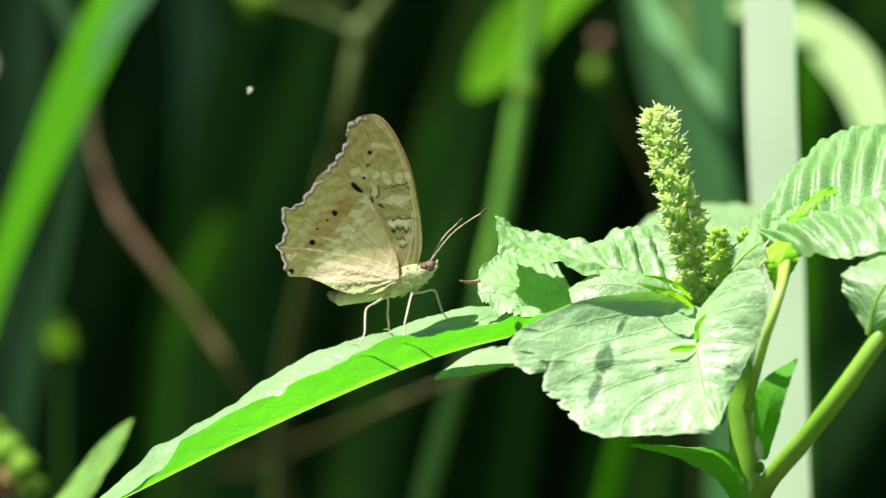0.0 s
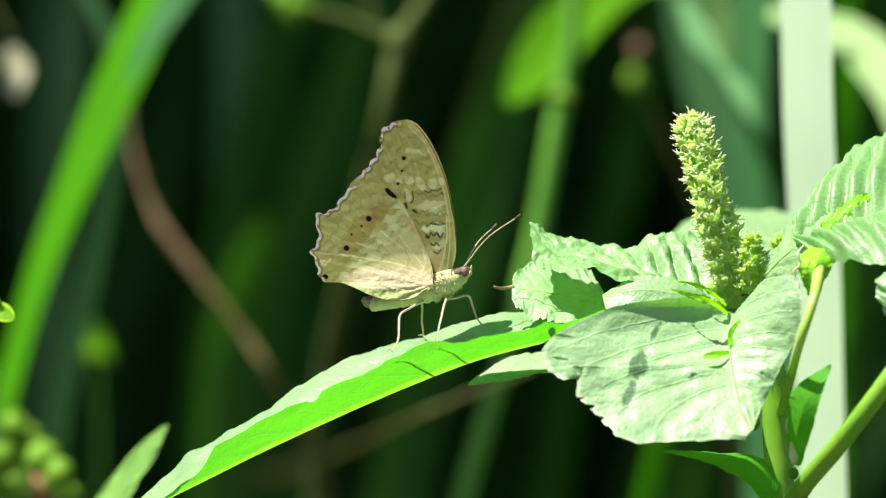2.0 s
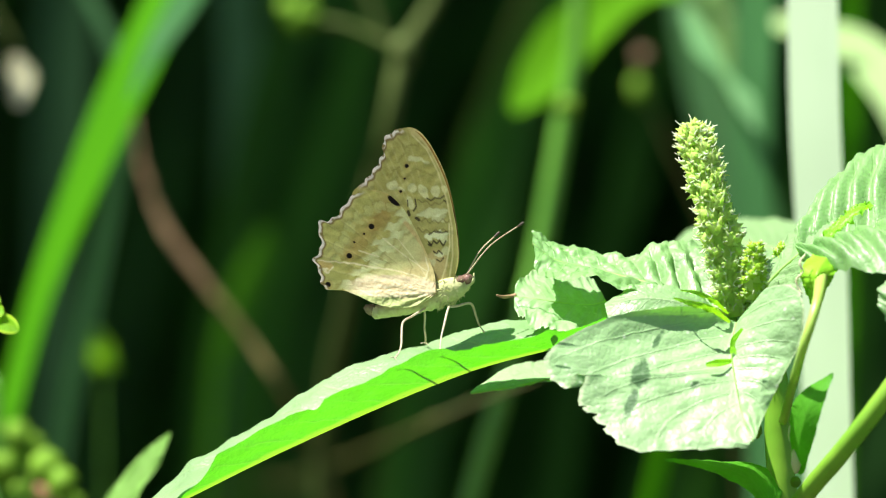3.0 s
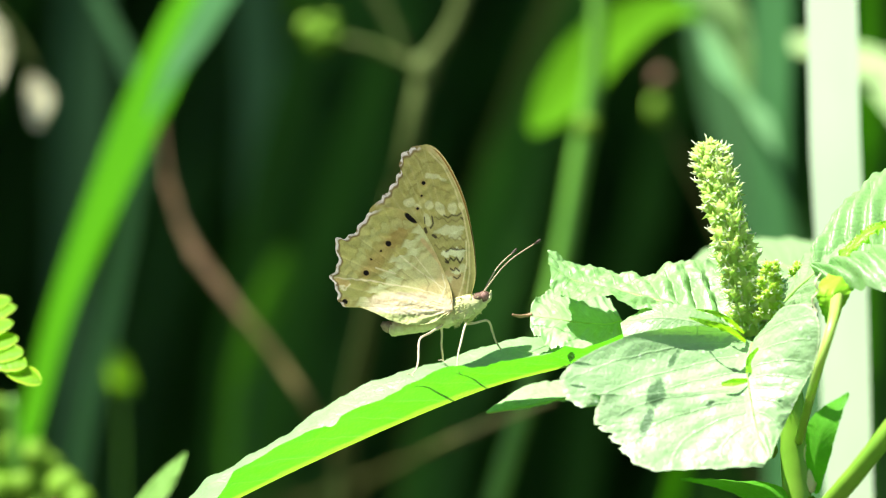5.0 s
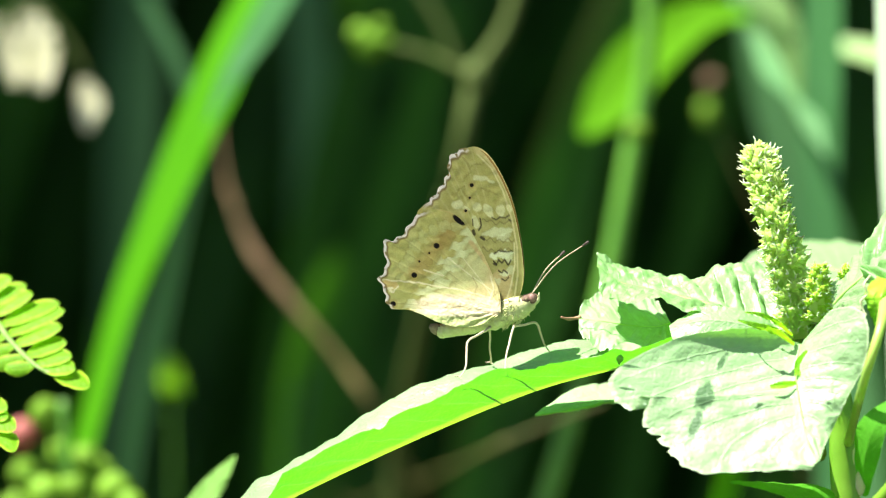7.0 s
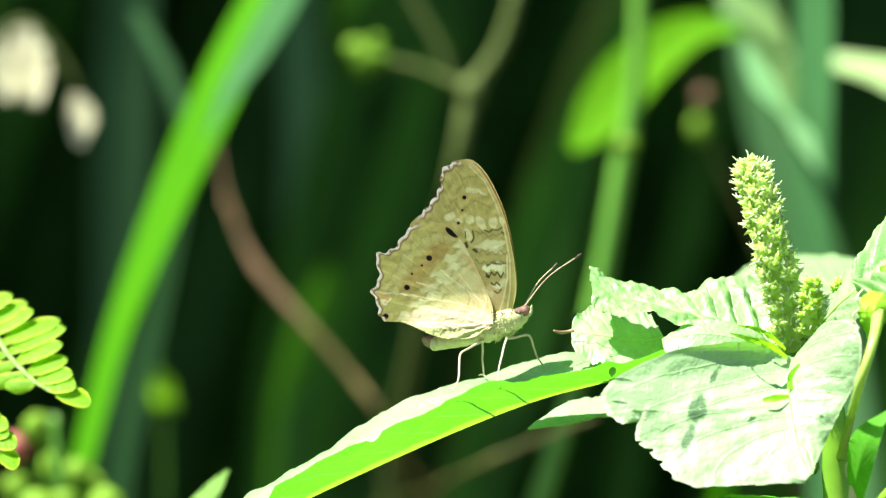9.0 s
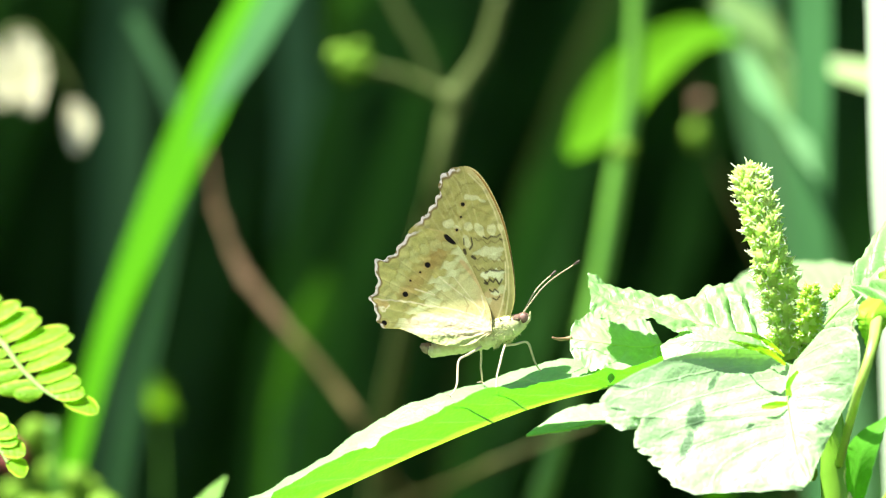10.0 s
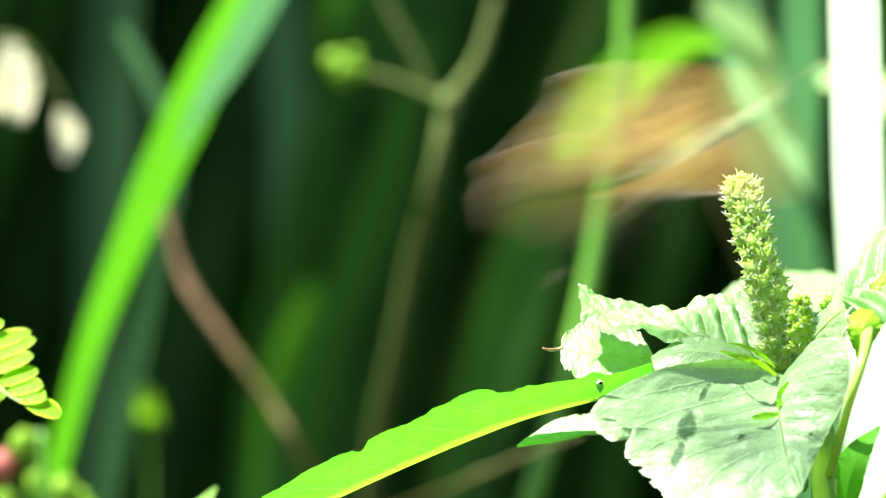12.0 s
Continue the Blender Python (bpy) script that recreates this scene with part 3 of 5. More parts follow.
def green_stalk():
    """A grass culm with a drooping leaf near its top."""
    d = 0.32
    pts = [(945, -200), (932, 60), (905, 220), (872, 400), (810, 640), (745, 860), (720, 980)]
    s = U * (SUBJECT + d)
    p = down_to_ground(pts, d, -0.15)
    ob = thing("grass_stalk", p[-1], "green grass stalk with one broad drooping leaf", "grass stalk")
    part("stalk", tube(p, [14 * s, 16 * s, 18 * s, 18 * s, 18 * s, 18 * s, 18 * s, 18 * s, 18 * s], 60), GREEN_STALK, ob)
    leaf = blade(places([(1110, -52), (1040, -48), (975, -10), (905, 58), (855, 118), (818, 165)], 0.34), [40 * s, 64 * s, 92 * s, 112 * s, 88 * s, 24 * s], (0.5, -0.15, -0.75), 0.1, 50)
    other = blade(places([(1095, -52), (1150, -30), (1192, 50), (1222, 120), (1245, 190)], 0.34), [30 * s, 52 * s, 62 * s, 58 * s, 18 * s], (0.63, -0.03, 0.28), 0.1, 50)
    third = blade(places([(1080, -115), (1130, -85), (1170, -55), (1200, -12)], 0.34), [30 * s, 50 * s, 54 * s, 20 * s], (0.45, 0.2, 0.6), 0.1, 40)
    # The paler grass copy paints sunlight on the next two leaves.
    part("leaf", third, BLADE_LIGHT, ob, "drooping leaf, sunlight in its pale colour")
    part("leaf", other, BLADE_LIGHT, ob, "drooping leaf, sunlight in its pale colour")
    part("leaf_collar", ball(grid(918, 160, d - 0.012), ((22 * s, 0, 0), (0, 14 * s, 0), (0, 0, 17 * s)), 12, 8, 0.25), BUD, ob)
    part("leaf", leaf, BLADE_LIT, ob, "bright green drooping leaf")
    return ob


def forked_twig():
    """A thin olive stem with a fork and a budded side branch."""
    d = 0.33
    s = U * (SUBJECT + d)
    pts = [(720, -120), (690, -20), (640, 62), (612, 190), (575, 330), (535, 520), (510, 640), (490, 860)]
    p = down_to_ground(pts, d, 0.05)
    p = receding(p, len(pts), d, 4, 0.02, 0.10)
    ob = thing("forked_weed_stem", p[-1], "thin olive weed stem with a forked budded branch", "weed")
    part("stem", tube(p, [11 * s, 13 * s, 15 * s, 15 * s, 15 * s, 15 * s, 16 * s, 16 * s, 17 * s, 17 * s], 60), OLIVE_TWIG, ob)
    part("side_branch", tube(places([(640, 62), (590, 40), (540, 18), (470, 6)], d), [10 * s, 9 * s, 8 * s, 8 * s], 20), OLIVE_TWIG, ob)
    part("second_branch", tube(places([(612, 60), (580, -20), (540, -90), (500, -190)], d + 0.04), [8 * s, 9 * s, 9 * s, 9 * s], 20), OLIVE_TWIG, ob)
    buds = [ball(places([(u, v)], d)[0], ((r * s, 0, 0), (0, r * s, 0), (0, 0, r * s)), 10, 7, 0.3) for u, v, r in ((450, 4, 26), (478, 0, 17), (432, -14, 20), (470, -26, 14))]
    for b in buds:
        part("bud", b, BUD, ob, "yellow-green bud")
    part("node", ball(places([(638, 64)], d)[0], ((24 * s, 0, 0), (0, 24 * s, 0), (0, 0, 30 * s)), 12, 8, 0.2), OLIVE_TWIG, ob)
    return ob


def flowering_weed():
    """A thin weed with a faded pink flower head and a bud."""
    d = 0.40
    s = U * (SUBJECT + d)
    p = down_to_ground([(1015, -60), (1045, 40), (1070, 140), (1190, 420), (1230, 700)], d)
    ob = thing("flowering_weed", p[-1], "thin weed with a faded pink flower and green bud", "weed")
    part("stem", tube(p, [3 * s] * 7, 40, 8), DULL_STEM, ob)
    part("flower", ball(grid(1022, -42, d), ((22 * s, 0, 4 * s), (0, 20 * s, 0), (0, 0, 20 * s)), 14, 9, 0.35), FADED, ob, "faded pink flower")
    part("withered_flower", ball(grid(1064, 72, d), ((16 * s, 0, 4 * s), (0, 14 * s, 0), (0, 0, 13 * s)), 14, 9, 0.35), FADED, ob, "brown withered flower")
    part("bud", ball(grid(1056, 130, d), ((16 * s, 0, 6 * s), (0, 16 * s, 0), (-6 * s, 0, 25 * s)), 14, 9, 0.2), BUD, ob, "green bud")
    return ob


def reddish_twig():
    """A bent dry twig, painted sunlit reddish over its knee and shaded olive below it."""
    d = 0.36
    s = U * (SUBJECT + d)
    p = down_to_ground([(150, 130), (160, 225), (180, 310), (215, 390), (290, 490), (360, 580), (410, 655), (460, 760), (505, 880)], d, 0.12)
    p = receding(p, 9, d, 7, 0.08, 0.24)
    ob = thing("dry_twig", p[-1], "reddish brown bent dry twig", "twig")
    part("upper_stem", tube(p[:5], [2 * s, 3.6 * s, 6.2 * s, 9.2 * s, 8.2 * s], 40, 10, 0.15), TWIG, ob, "upper stem, sunlight in its reddish brown")
    part("stem", tube(p[4:], [8.5 * s, 7.5 * s, 7 * s, 7 * s, 7 * s, 8 * s, 9 * s], 50, 10, 0.15), BROWN_TWIG, ob)
    part("knot", ball(grid(215, 390, d), ((11 * s, 0, -8 * s), (0, 10 * s, 0), (6 * s, 0, 8 * s)), 12, 8, 0.2), TWIG, ob)
    part("side_shoot", tube(places([(180, 310), (172, 280), (158, 258)], d), [8 * s, 6 * s, 3 * s], 10, 8), TWIG, ob)
    return ob


def leaning_stem():
    d = 0.28
    s = U * (SUBJECT + d)
    p = places([(880, 640), (800, 672), (700, 715), (600, 760), (500, 800), (430, 830), (330, 900)], d)
    p = receding(p, 7, d, 3, 0.10, 0.40)
    p = p + [np.array((p[-1][0] - 0.1, d + 0.4, 0.3)), np.array((p[-1][0] - 0.15, d + 0.4, 0.0))]
    ob = thing("leaning_weed", p[-1], "olive brown leaning weed stem", "weed")
    part("stem", tube(p, [4 * s, 5 * s, 6 * s, 7 * s, 6 * s, 6 * s, 6 * s, 6 * s, 6 * s], 50), DULL_STEM, ob)
    part("node", ball(grid(700, 715, d), ((11 * s, 0, 5 * s), (0, 9 * s, 0), (-4 * s, 0, 9 * s)), 12, 8, 0.2), DULL_STEM, ob)
    return ob


def budded_herb():
    """A low herb with round buds and small pink flowers."""
    d = 0.22
    s = U * (SUBJECT + d)
    rng = random.Random(3)
    p = down_to_ground([(-80, 640), (-70, 760), (-60, 900), (-60, 1000)], d)
    ob = thing("budded_herb", p[-1], "small herb with round green buds and pink flowers", "herb")
    part("stem", tube(p, [8 * s, 10 * s, 12 * s, 14 * s, 14 * s, 14 * s], 30), GREEN_STALK, ob)
    for u, v, r, pink in ((-110, 665, 26, 0), (-85, 735, 24, 0), (-150, 700, 24, 1), (-40, 745, 26, 0), (-20, 770, 30, 0), (15, 800, 30, 0), (40, 830, 26, 0), (10, 850, 26, 1),
                          (-60, 800, 30, 0), (-110, 810, 34, 0), (-90, 850, 30, 0), (-30, 850, 26, 0), (-150, 770, 24, 0), (-130, 870, 30, 0), (-165, 830, 26, 0), (60, 870, 22, 0)):
        c = grid(u, v, d + rng.uniform(-0.03, 0.03))
        part("flower" if pink else "bud", ball(c, ((r * s, 0, 0), (0, r * s, 0), (0, 0, r * s * 1.1)), 10, 7, 0.35), PINK if pink else BUD, ob, "pink flower" if pink else "")
        part("flower_stalk", tube([c, (c + p[2]) / 2 + np.array((0, 0, 0.004)), p[2]], [3 * s, 4 * s, 5 * s], 12, 6), GREEN_STALK, ob)
    return ob


def hanging_leaves():
    """Pale leaves hanging on a thin stem, the sunlight on them put into the colour."""
    d = 0.32
    s = U * (SUBJECT + d)
    p = down_to_ground([(-40, 60), (-90, -20), (-140, -60), (-300, 100), (-500, 500)], d)
    ob = thing("pale_leaved_weed", p[-1], "thin weed with hanging leaves, sunlight in their pale colour", "weed")
    part("stem", tube(p, [5 * s] * 7, 30, 8), OLIVE_TWIG, ob)
    for mid, w in ((((-140, -50), (-130, 10), (-120, 90)), 42), (((-45, 70), (-35, 110), (-40, 160)), 26), (((-200, -40), (-175, 20), (-165, 80)), 30)):
        m = places(mid, d)
        wv = np.array((w * s, -w * s * 0.8, 0))
        part("hanging_leaf", sheet(m, m - wv * np.array([[0.4], [1], [0.3]]), m + wv * np.array([[0.4], [1], [0.3]]), 24, 5, ruffle=0.0012), DRY_AND_SUNLIT, ob)
    return ob


def yellow_bits():
    """A shaded shrub twig with a few small leaves."""
    d = 0.42
    s = U * (SUBJECT + d)
    p = down_to_ground([(85, 480), (95, 560), (105, 640), (110, 760)], d)
    ob = thing("shrub_twig", p[-1], "thin shrub twig with small yellow-green leaves", "twig")
    part("stem", tube(p, [2 * s] * 6, 30, 8), GREEN_STALK, ob)
    for mid, w in ((((95, 556), (103, 588), (99, 624)), 19), (((104, 600), (122, 612), (128, 632)), 9)):
        m = places(mid, d)
        wv = np.array((w * s, 0.003, 0))
        part("leaf", sheet(m, m - wv * np.array([[0.4], [1], [0.2]]), m + wv * np.array([[0.4], [1], [0.2]]), 24, 5), YOUNG_LEAF, ob)
    return ob


def upright_leaf():
    """The tip of a narrow toothed leaf standing beside the pigweed."""
    d = 0.08
    mid = down_to_ground([(234, 741), (205, 778), (170, 825), (130, 882), (85, 950), (60, 1010)], d, -0.02)
    ob = thing("narrow_leaf", mid[-1], "pale green narrow toothed leaf standing upright", "leaf")
    M = np.array(mid)
    w = np.array([3, 17, 23, 27, 27, 20, 6, 5]) * U
    off = np.stack([w * 0.85, -0.5 * w, -w * 0.55], 1)
    part("blade", sheet(M, M - off, M + off, 260, 8, 40, 2, 0.0001, 0.0006, 0.08), PALE_LEAF, ob)
    return ob


BACK["stalk"] = green_stalk()
BACK["fork"] = forked_twig()
BACK["weed"] = flowering_weed()
BACK["twig"] = reddish_twig()
BACK["lean"] = leaning_stem()
BACK["herb"] = budded_herb()
BACK["dry"] = hanging_leaves()
BACK["bits"] = yellow_bits()
BACK["upright"] = upright_leaf()


# ---- the feathery leaf beside the herb ----
def feathery_leaf():
    d = 0.03
    base = grid(-330, 430, d)
    foot = np.array((base[0] - 0.05, d, 0.0))
    ob = thing("feathery_leaf", foot, "bright yellow-green feathery leaf with paired oval leaflets", "leaf")
    part("leaf_stalk", tube([base, (base + foot) / 2 + np.array((-0.02, 0, 0)), foot], [8 * U, 12 * U, 16 * U], 24, 8), RIB, ob)

    def tilted(shape):
        """Lays the upright plan of the leaf back, so that its face turns to the sky."""
        v = np.array(shape[0])
        v[:, 1] += 0.9 * (v[:, 2] - base[2] + 0.017)
        return (v, *shape[1:])

    def leaflet(root, angle, ln, wid, back):
        """An oval leaflet, hollowed along its middle."""
        a = radians(angle)
        dirn, perp = np.array((math.cos(a), 0.0, math.sin(a))), np.array((-math.sin(a), 0.0, math.cos(a)))
        q = np.array((0.0, 0.06, 0.25, 0.5, 0.75, 0.93, 1.0))
        k = np.array((0.12, 0.42, 0.86, 1.06, 0.92, 0.5, 0.06))
        mid = np.array([root + dirn * ln * U * x + perp * 5 * U * math.sin(3 * x) + np.array((0, back * ln * U * x, 0)) for x in q])
        out = np.array([perp * wid * U * x + np.array((0, 0.004 * x * wid / 12 - 0.002, 0)) * 0.4 for x in k])
        inn = np.array([-perp * wid * U * x - np.array((0, 0.0003, 0)) * x for x in k])
        part("leaflet", tilted(sheet(mid, mid + out, mid + inn, 26, 5, 6, 1, 0.00003, 0.0001, bulge=-0.00008)), FERNLEAF, ob)

    def pinna(points, leaflets, radii):
        axis = curve(places(points, d), 120)
        part("midrib", tilted(tube(places(points, d), [r * U for r in radii], 40, 8)), RIB, ob)
        rng = random.Random(len(leaflets))
        for f, angle, ln, wid, under in leaflets:
            root = axis[int(f * 119)]
            jitter, grown = rng.uniform(-5, 5), rng.uniform(0.88, 1.06)
            leaflet(root, angle + jitter, ln * grown, wid, rng.uniform(-0.25, 0.05))
            if under:
                leaflet(root, angle + 172 + jitter, ln * under, wid * 0.9, 0.25)

    pinna([(-330, 420), (-250, 452), (-195, 480), (-159, 503), (-129, 540), (-79, 585), (-39, 606)],
          [(0.06, 42, 76, 15, 0.9), (0.14, 40, 82, 15, 0.9), (0.22, 38, 86, 15, 0.9), (0.31, 36, 91, 15, 0.9), (0.40, 33, 95, 15, 0.9), (0.485, 30, 97, 15, 0.9), (0.57, 25, 112, 15, 0.9), (0.645, 21, 112, 15, 0.9),
           (0.71, 18, 91, 15, 0.9), (0.775, 16, 82, 15, 0.9), (0.84, 13, 73, 14.5, 0.8), (0.905, 5, 63, 16, 0.0), (0.975, -21, 69, 16, 0.0)], [6, 6, 5.5, 5, 4, 3])
    pinna([(-330, 420), (-262, 540), (-215, 610), (-180, 652), (-159, 675), (-134, 712)],
          [(0.25, 25, 48, 14.5, 0.8), (0.36, 20, 50, 14.5, 0.8), (0.47, 15, 50, 14.5, 0.8), (0.58, 11, 50, 14.5, 0.8), (0.69, 6, 50, 14.5, 0.8), (0.79, 1, 48, 14.5, 0.8), (0.89, -5, 45, 16, 0.5), (0.985, -32, 48, 15, 0.0)], [5, 5, 4, 3, 2.5])
    return ob


BACK["feather"] = feathery_leaf()


# ---- the pigweed ----
def pigweed():
    s = U
    down = down_to_ground([(1240, 505), (1288, 570), (1308, 650), (1314, 760), (1322, 880), (1330, 1000), (1345, 1300)], 0.0, 0.03)
    ob = thing("pigweed_plant", down[-1], "green pigweed plant with broad veined leaves and a flower spike", "plant")
    main = part("stem", tube(down, [14 * s, 18 * s, 22 * s, 25 * s, 27 * s, 28 * s, 30 * s, 34 * s, 40 * s], 90, 14, 0.06), STEM, ob)
    part("side_stem", tube(places([(1330, 905, -0.004), (1362, 850, -0.014), (1430, 770, -0.024), (1500, 680, -0.028), (1568, 585, -0.028), (1660, 480, -0.02)]), [20 * s, 17 * s, 17 * s, 17 * s, 16 * s, 15 * s], 60, 14, 0.03), STEM, ob, "pale green side stem")
    part("leaf_stalk", tube(places([(1392, 448, -0.013), (1380, 520, -0.024), (1358, 590, -0.025), (1338, 660, -0.014), (1322, 720, -0.002)]), [12 * s, 8.5 * s, 8 * s, 8 * s, 8 * s], 40, 12), LEAF_STALK, ob)
    part("leaf_node", ball(grid(1382, 503, -0.010), ((8 * s, 0, 3 * s), (0, 7 * s, 0), (-3 * s, 0, 11 * s)), 16, 10, 0.25), STEM, ob, "yellow-green young shoot")
    part("young_leaf", sheet(places([(1382, 520, -0.012), (1380, 490, -0.017), (1382, 462, -0.018), (1398, 432, -0.014), (1424, 404, -0.010)]),
                             places([(1376, 520, -0.012), (1360, 490, -0.014), (1352, 462, -0.014), (1372, 428, -0.010), (1420, 398, -0.008)]),
                             places([(1388, 520, -0.012), (1398, 490, -0.015), (1414, 462, -0.015), (1424, 436, -0.012), (1430, 408, -0.010)]), 60, 10, ruffle=0.0010, teeth=0.04, crumple=0.0003), YOUNG, ob, "yellow-green young leaf")
    part("young_leaf", sheet(places([(1384, 412, -0.009), (1420, 374, -0.008), (1450, 347, -0.007), (1480, 337, -0.005)]), places([(1380, 407, -0.007), (1415, 367, -0.0065), (1446, 340, -0.0055), (1475, 332, -0.0045)]),
                             places([(1389, 416, -0.010), (1426, 381, -0.009), (1457, 354, -0.008), (1481, 342, -0.006)]), 80, 8, ruffle=0.0012, teeth=0.16, seed=31.0), YOUNG_LEAF, ob, "ruffled bright green leaf edge")
    part("dry_edge", tube(places([(1362, 424, -0.0165), (1352, 440, -0.0172), (1357, 456, -0.0172), (1346, 470, -0.0168), (1349, 484, -0.0168), (1356, 494, -0.0172)]), [1.2 * s, 2.2 * s, 1.6 * s, 2.4 * s, 1.8 * s, 1.0 * s], 40, 6, 0.3), DRY_AND_SUNLIT, ob, "thin dried leaf edge")
    part("dry_tip", tube(places([(850, 497, 0.006), (838, 499, 0.006), (826, 500, 0.004), (815, 497, 0.003)]), [4 * s, 3 * s, 3 * s, 2 * s], 16, 8, 0.2), TWIG, ob, "dry brown leaf tip")

    def leaf(mid, left, right, material=PIGWEED, rib=5.0, label="", **kw):
        a, b, c = places(mid), places(left), places(right)
        lf = part("leaf", sheet(a, b, c, **kw), material, ob, label)
        if rib:
            n = len(a)
            part("midrib", tube(a - np.array((0, 0.0003, 0.0002)), [rib * s * (1.15 - 0.85 * i / (n - 1)) for i in range(n)], 60, 8), RIB, lf)
        return lf

    perch = leaf([(1010, 575, 0.002), (930, 592, 0), (880, 603, 0), (790, 627, 0), (690, 664, 0), (590, 706, 0), (490, 751, 0), (390, 798, 0), (290, 848, 0), (190, 897, 0.002), (110, 932, 0.004)],
                 [(1010, 540, -0.006), (930, 562, -0.008), (880, 572, -0.009), (790, 586, -0.010), (690, 602, -0.011), (600, 645, -0.011), (495, 691, -0.010), (395, 740, -0.009), (295, 798, -0.008), (205, 876, -0.006), (112, 928, 0.0)],
                 [(1010, 534, 0.010), (930, 540, 0.012), (880, 543, 0.013), (790, 553, 0.014), (690, 580, 0.015), (590, 616, 0.015), (490, 660, 0.014), (390, 728, 0.013), (285, 788, 0.012), (190, 870, 0.009), (108, 924, 0.004)],
                 material=LONG_LEAF, n=240, m=18, ribs=13, slant=2.0, quilt=0.00022, ruffle=0.0007, teeth=0.035, rib=0, crumple=0.0004,
                 label="long arching leaf with sunlit translucent underside", holes=((0.125, -0.60, 0.013, 0.24),), bites=((0.865, -1, 0.090, 0.75), (0.60, -1, 0.012, 0.08), (0.34, -1, 0.02, 0.10)))
    # upper leaf reaching towards the butterfly
    leaf([(1240, 552, 0.0), (1165, 508, 0.0), (1105, 482, 0.001), (1040, 463, 0.004), (965, 446, 0.008), (915, 432, 0.009), (878, 404, 0.010)],
         [(1252, 425, 0.012), (1165, 400, 0.012), (1105, 403, 0.011), (1048, 424, 0.011), (975, 416, 0.013), (915, 402, 0.014), (876, 384, 0.014)],
         [(1240, 560, -0.002), (1165, 514, -0.004), (1105, 497, -0.005), (1040, 484, -0.005), (965, 466, -0.003), (918, 470, 0.0), (882, 446, 0.004)],
         material=RIDGED, n=240, m=34, ribs=10, slant=1.1, quilt=0.0016, crease=1.0, even=0.12, ruffle=0.0010, teeth=0.04, rib=5, seed=2.0, crumple=0.0006, fine=2.0, bulge=0.0003)
    # leaf below it, partly shaded
    leaf([(1008, 506, 0.010), (985, 512, 0.010), (940, 510, 0.008), (885, 502, 0.006), (846, 497, 0.006)],
         [(986, 470, 0.022), (965, 460, 0.022), (925, 452, 0.020), (880, 450, 0.016), (848, 478, 0.008)],
         [(1026, 538, 0.004), (990, 552, 0.0), (930, 562, -0.002), (880, 556, -0.001), (846, 522, 0.004)],
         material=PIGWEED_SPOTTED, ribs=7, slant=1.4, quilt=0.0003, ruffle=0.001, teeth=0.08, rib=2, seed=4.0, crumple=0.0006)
    # leaf hanging behind the long one; its gloss is put into a paler colour
    leaf([(960, 640, 0.0172), (900, 645, 0.0145), (840, 658, 0.0125), (768, 670, 0.0132)], [(960, 600, 0.026), (900, 612, 0.026), (840, 622, 0.022), (768, 668, 0.014)],
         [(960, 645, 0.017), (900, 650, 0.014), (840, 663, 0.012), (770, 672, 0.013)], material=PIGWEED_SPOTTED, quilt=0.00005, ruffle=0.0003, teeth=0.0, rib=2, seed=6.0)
    # the large drooping leaf with a chewed margin
    leaf([(1240, 545, -0.0049), (1235, 565, -0.0080), (1230, 590, -0.0111), (1231, 605, -0.0123), (1233, 618, -0.0135), (1235, 632, -0.0146), (1238, 648, -0.0158), (1241, 665, -0.0170), (1244, 682, -0.0181), (1248, 700, -0.0197), (1258, 730, -0.0220), (1269, 754, -0.0244)],
         [(1150, 515, -0.0110), (1010, 539, -0.0128), (902, 604, -0.0158), (913, 645, -0.0174), (942, 663, -0.0181), (953, 640, -0.0178), (972, 642, -0.0178), (959, 684, -0.0193), (992, 718, -0.0209), (1042, 770, -0.0240), (1150, 772, -0.0244), (1258, 766, -0.0248)],
         [(1258, 522, -0.0088), (1296, 484, -0.0119), (1350, 490, -0.0158), (1360, 524, -0.0170), (1357, 560, -0.0170), (1348, 590, -0.0170), (1337, 612, -0.0170), (1324, 636, -0.0174), (1310, 665, -0.0178), (1296, 695, -0.0185), (1280, 730, -0.0216), (1273, 750, -0.0244)],
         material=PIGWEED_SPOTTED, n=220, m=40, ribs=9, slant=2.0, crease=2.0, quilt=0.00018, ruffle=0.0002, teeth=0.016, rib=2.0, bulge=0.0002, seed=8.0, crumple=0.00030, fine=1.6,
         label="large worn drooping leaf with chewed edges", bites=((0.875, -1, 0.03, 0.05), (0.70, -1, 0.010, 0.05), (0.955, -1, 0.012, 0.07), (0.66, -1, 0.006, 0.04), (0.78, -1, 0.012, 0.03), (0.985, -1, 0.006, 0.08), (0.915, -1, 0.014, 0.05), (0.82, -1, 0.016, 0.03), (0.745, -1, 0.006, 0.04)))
    # young leaf curled at the base of the large one
    leaf([(1236, 600, -0.0128), (1240, 580, -0.0112), (1255, 560, -0.0105)], [(1228, 600, -0.0130), (1230, 575, -0.0115), (1248, 555, -0.0105)], [(1240, 604, -0.0130), (1252, 585, -0.0118), (1264, 556, -0.0105)],
         material=YOUNG_LEAF, rib=0, n=30, m=5)
    leaf([(1232, 614, -0.0138), (1205, 617, -0.0155), (1185, 620, -0.0160)], [(1230, 610, -0.0140), (1205, 611, -0.0155), (1186, 617, -0.0160)], [(1230, 618, -0.0142), (1205, 624, -0.0160), (1187, 624, -0.0162)],
         material=YOUNG_LEAF, rib=0, n=30, m=5)
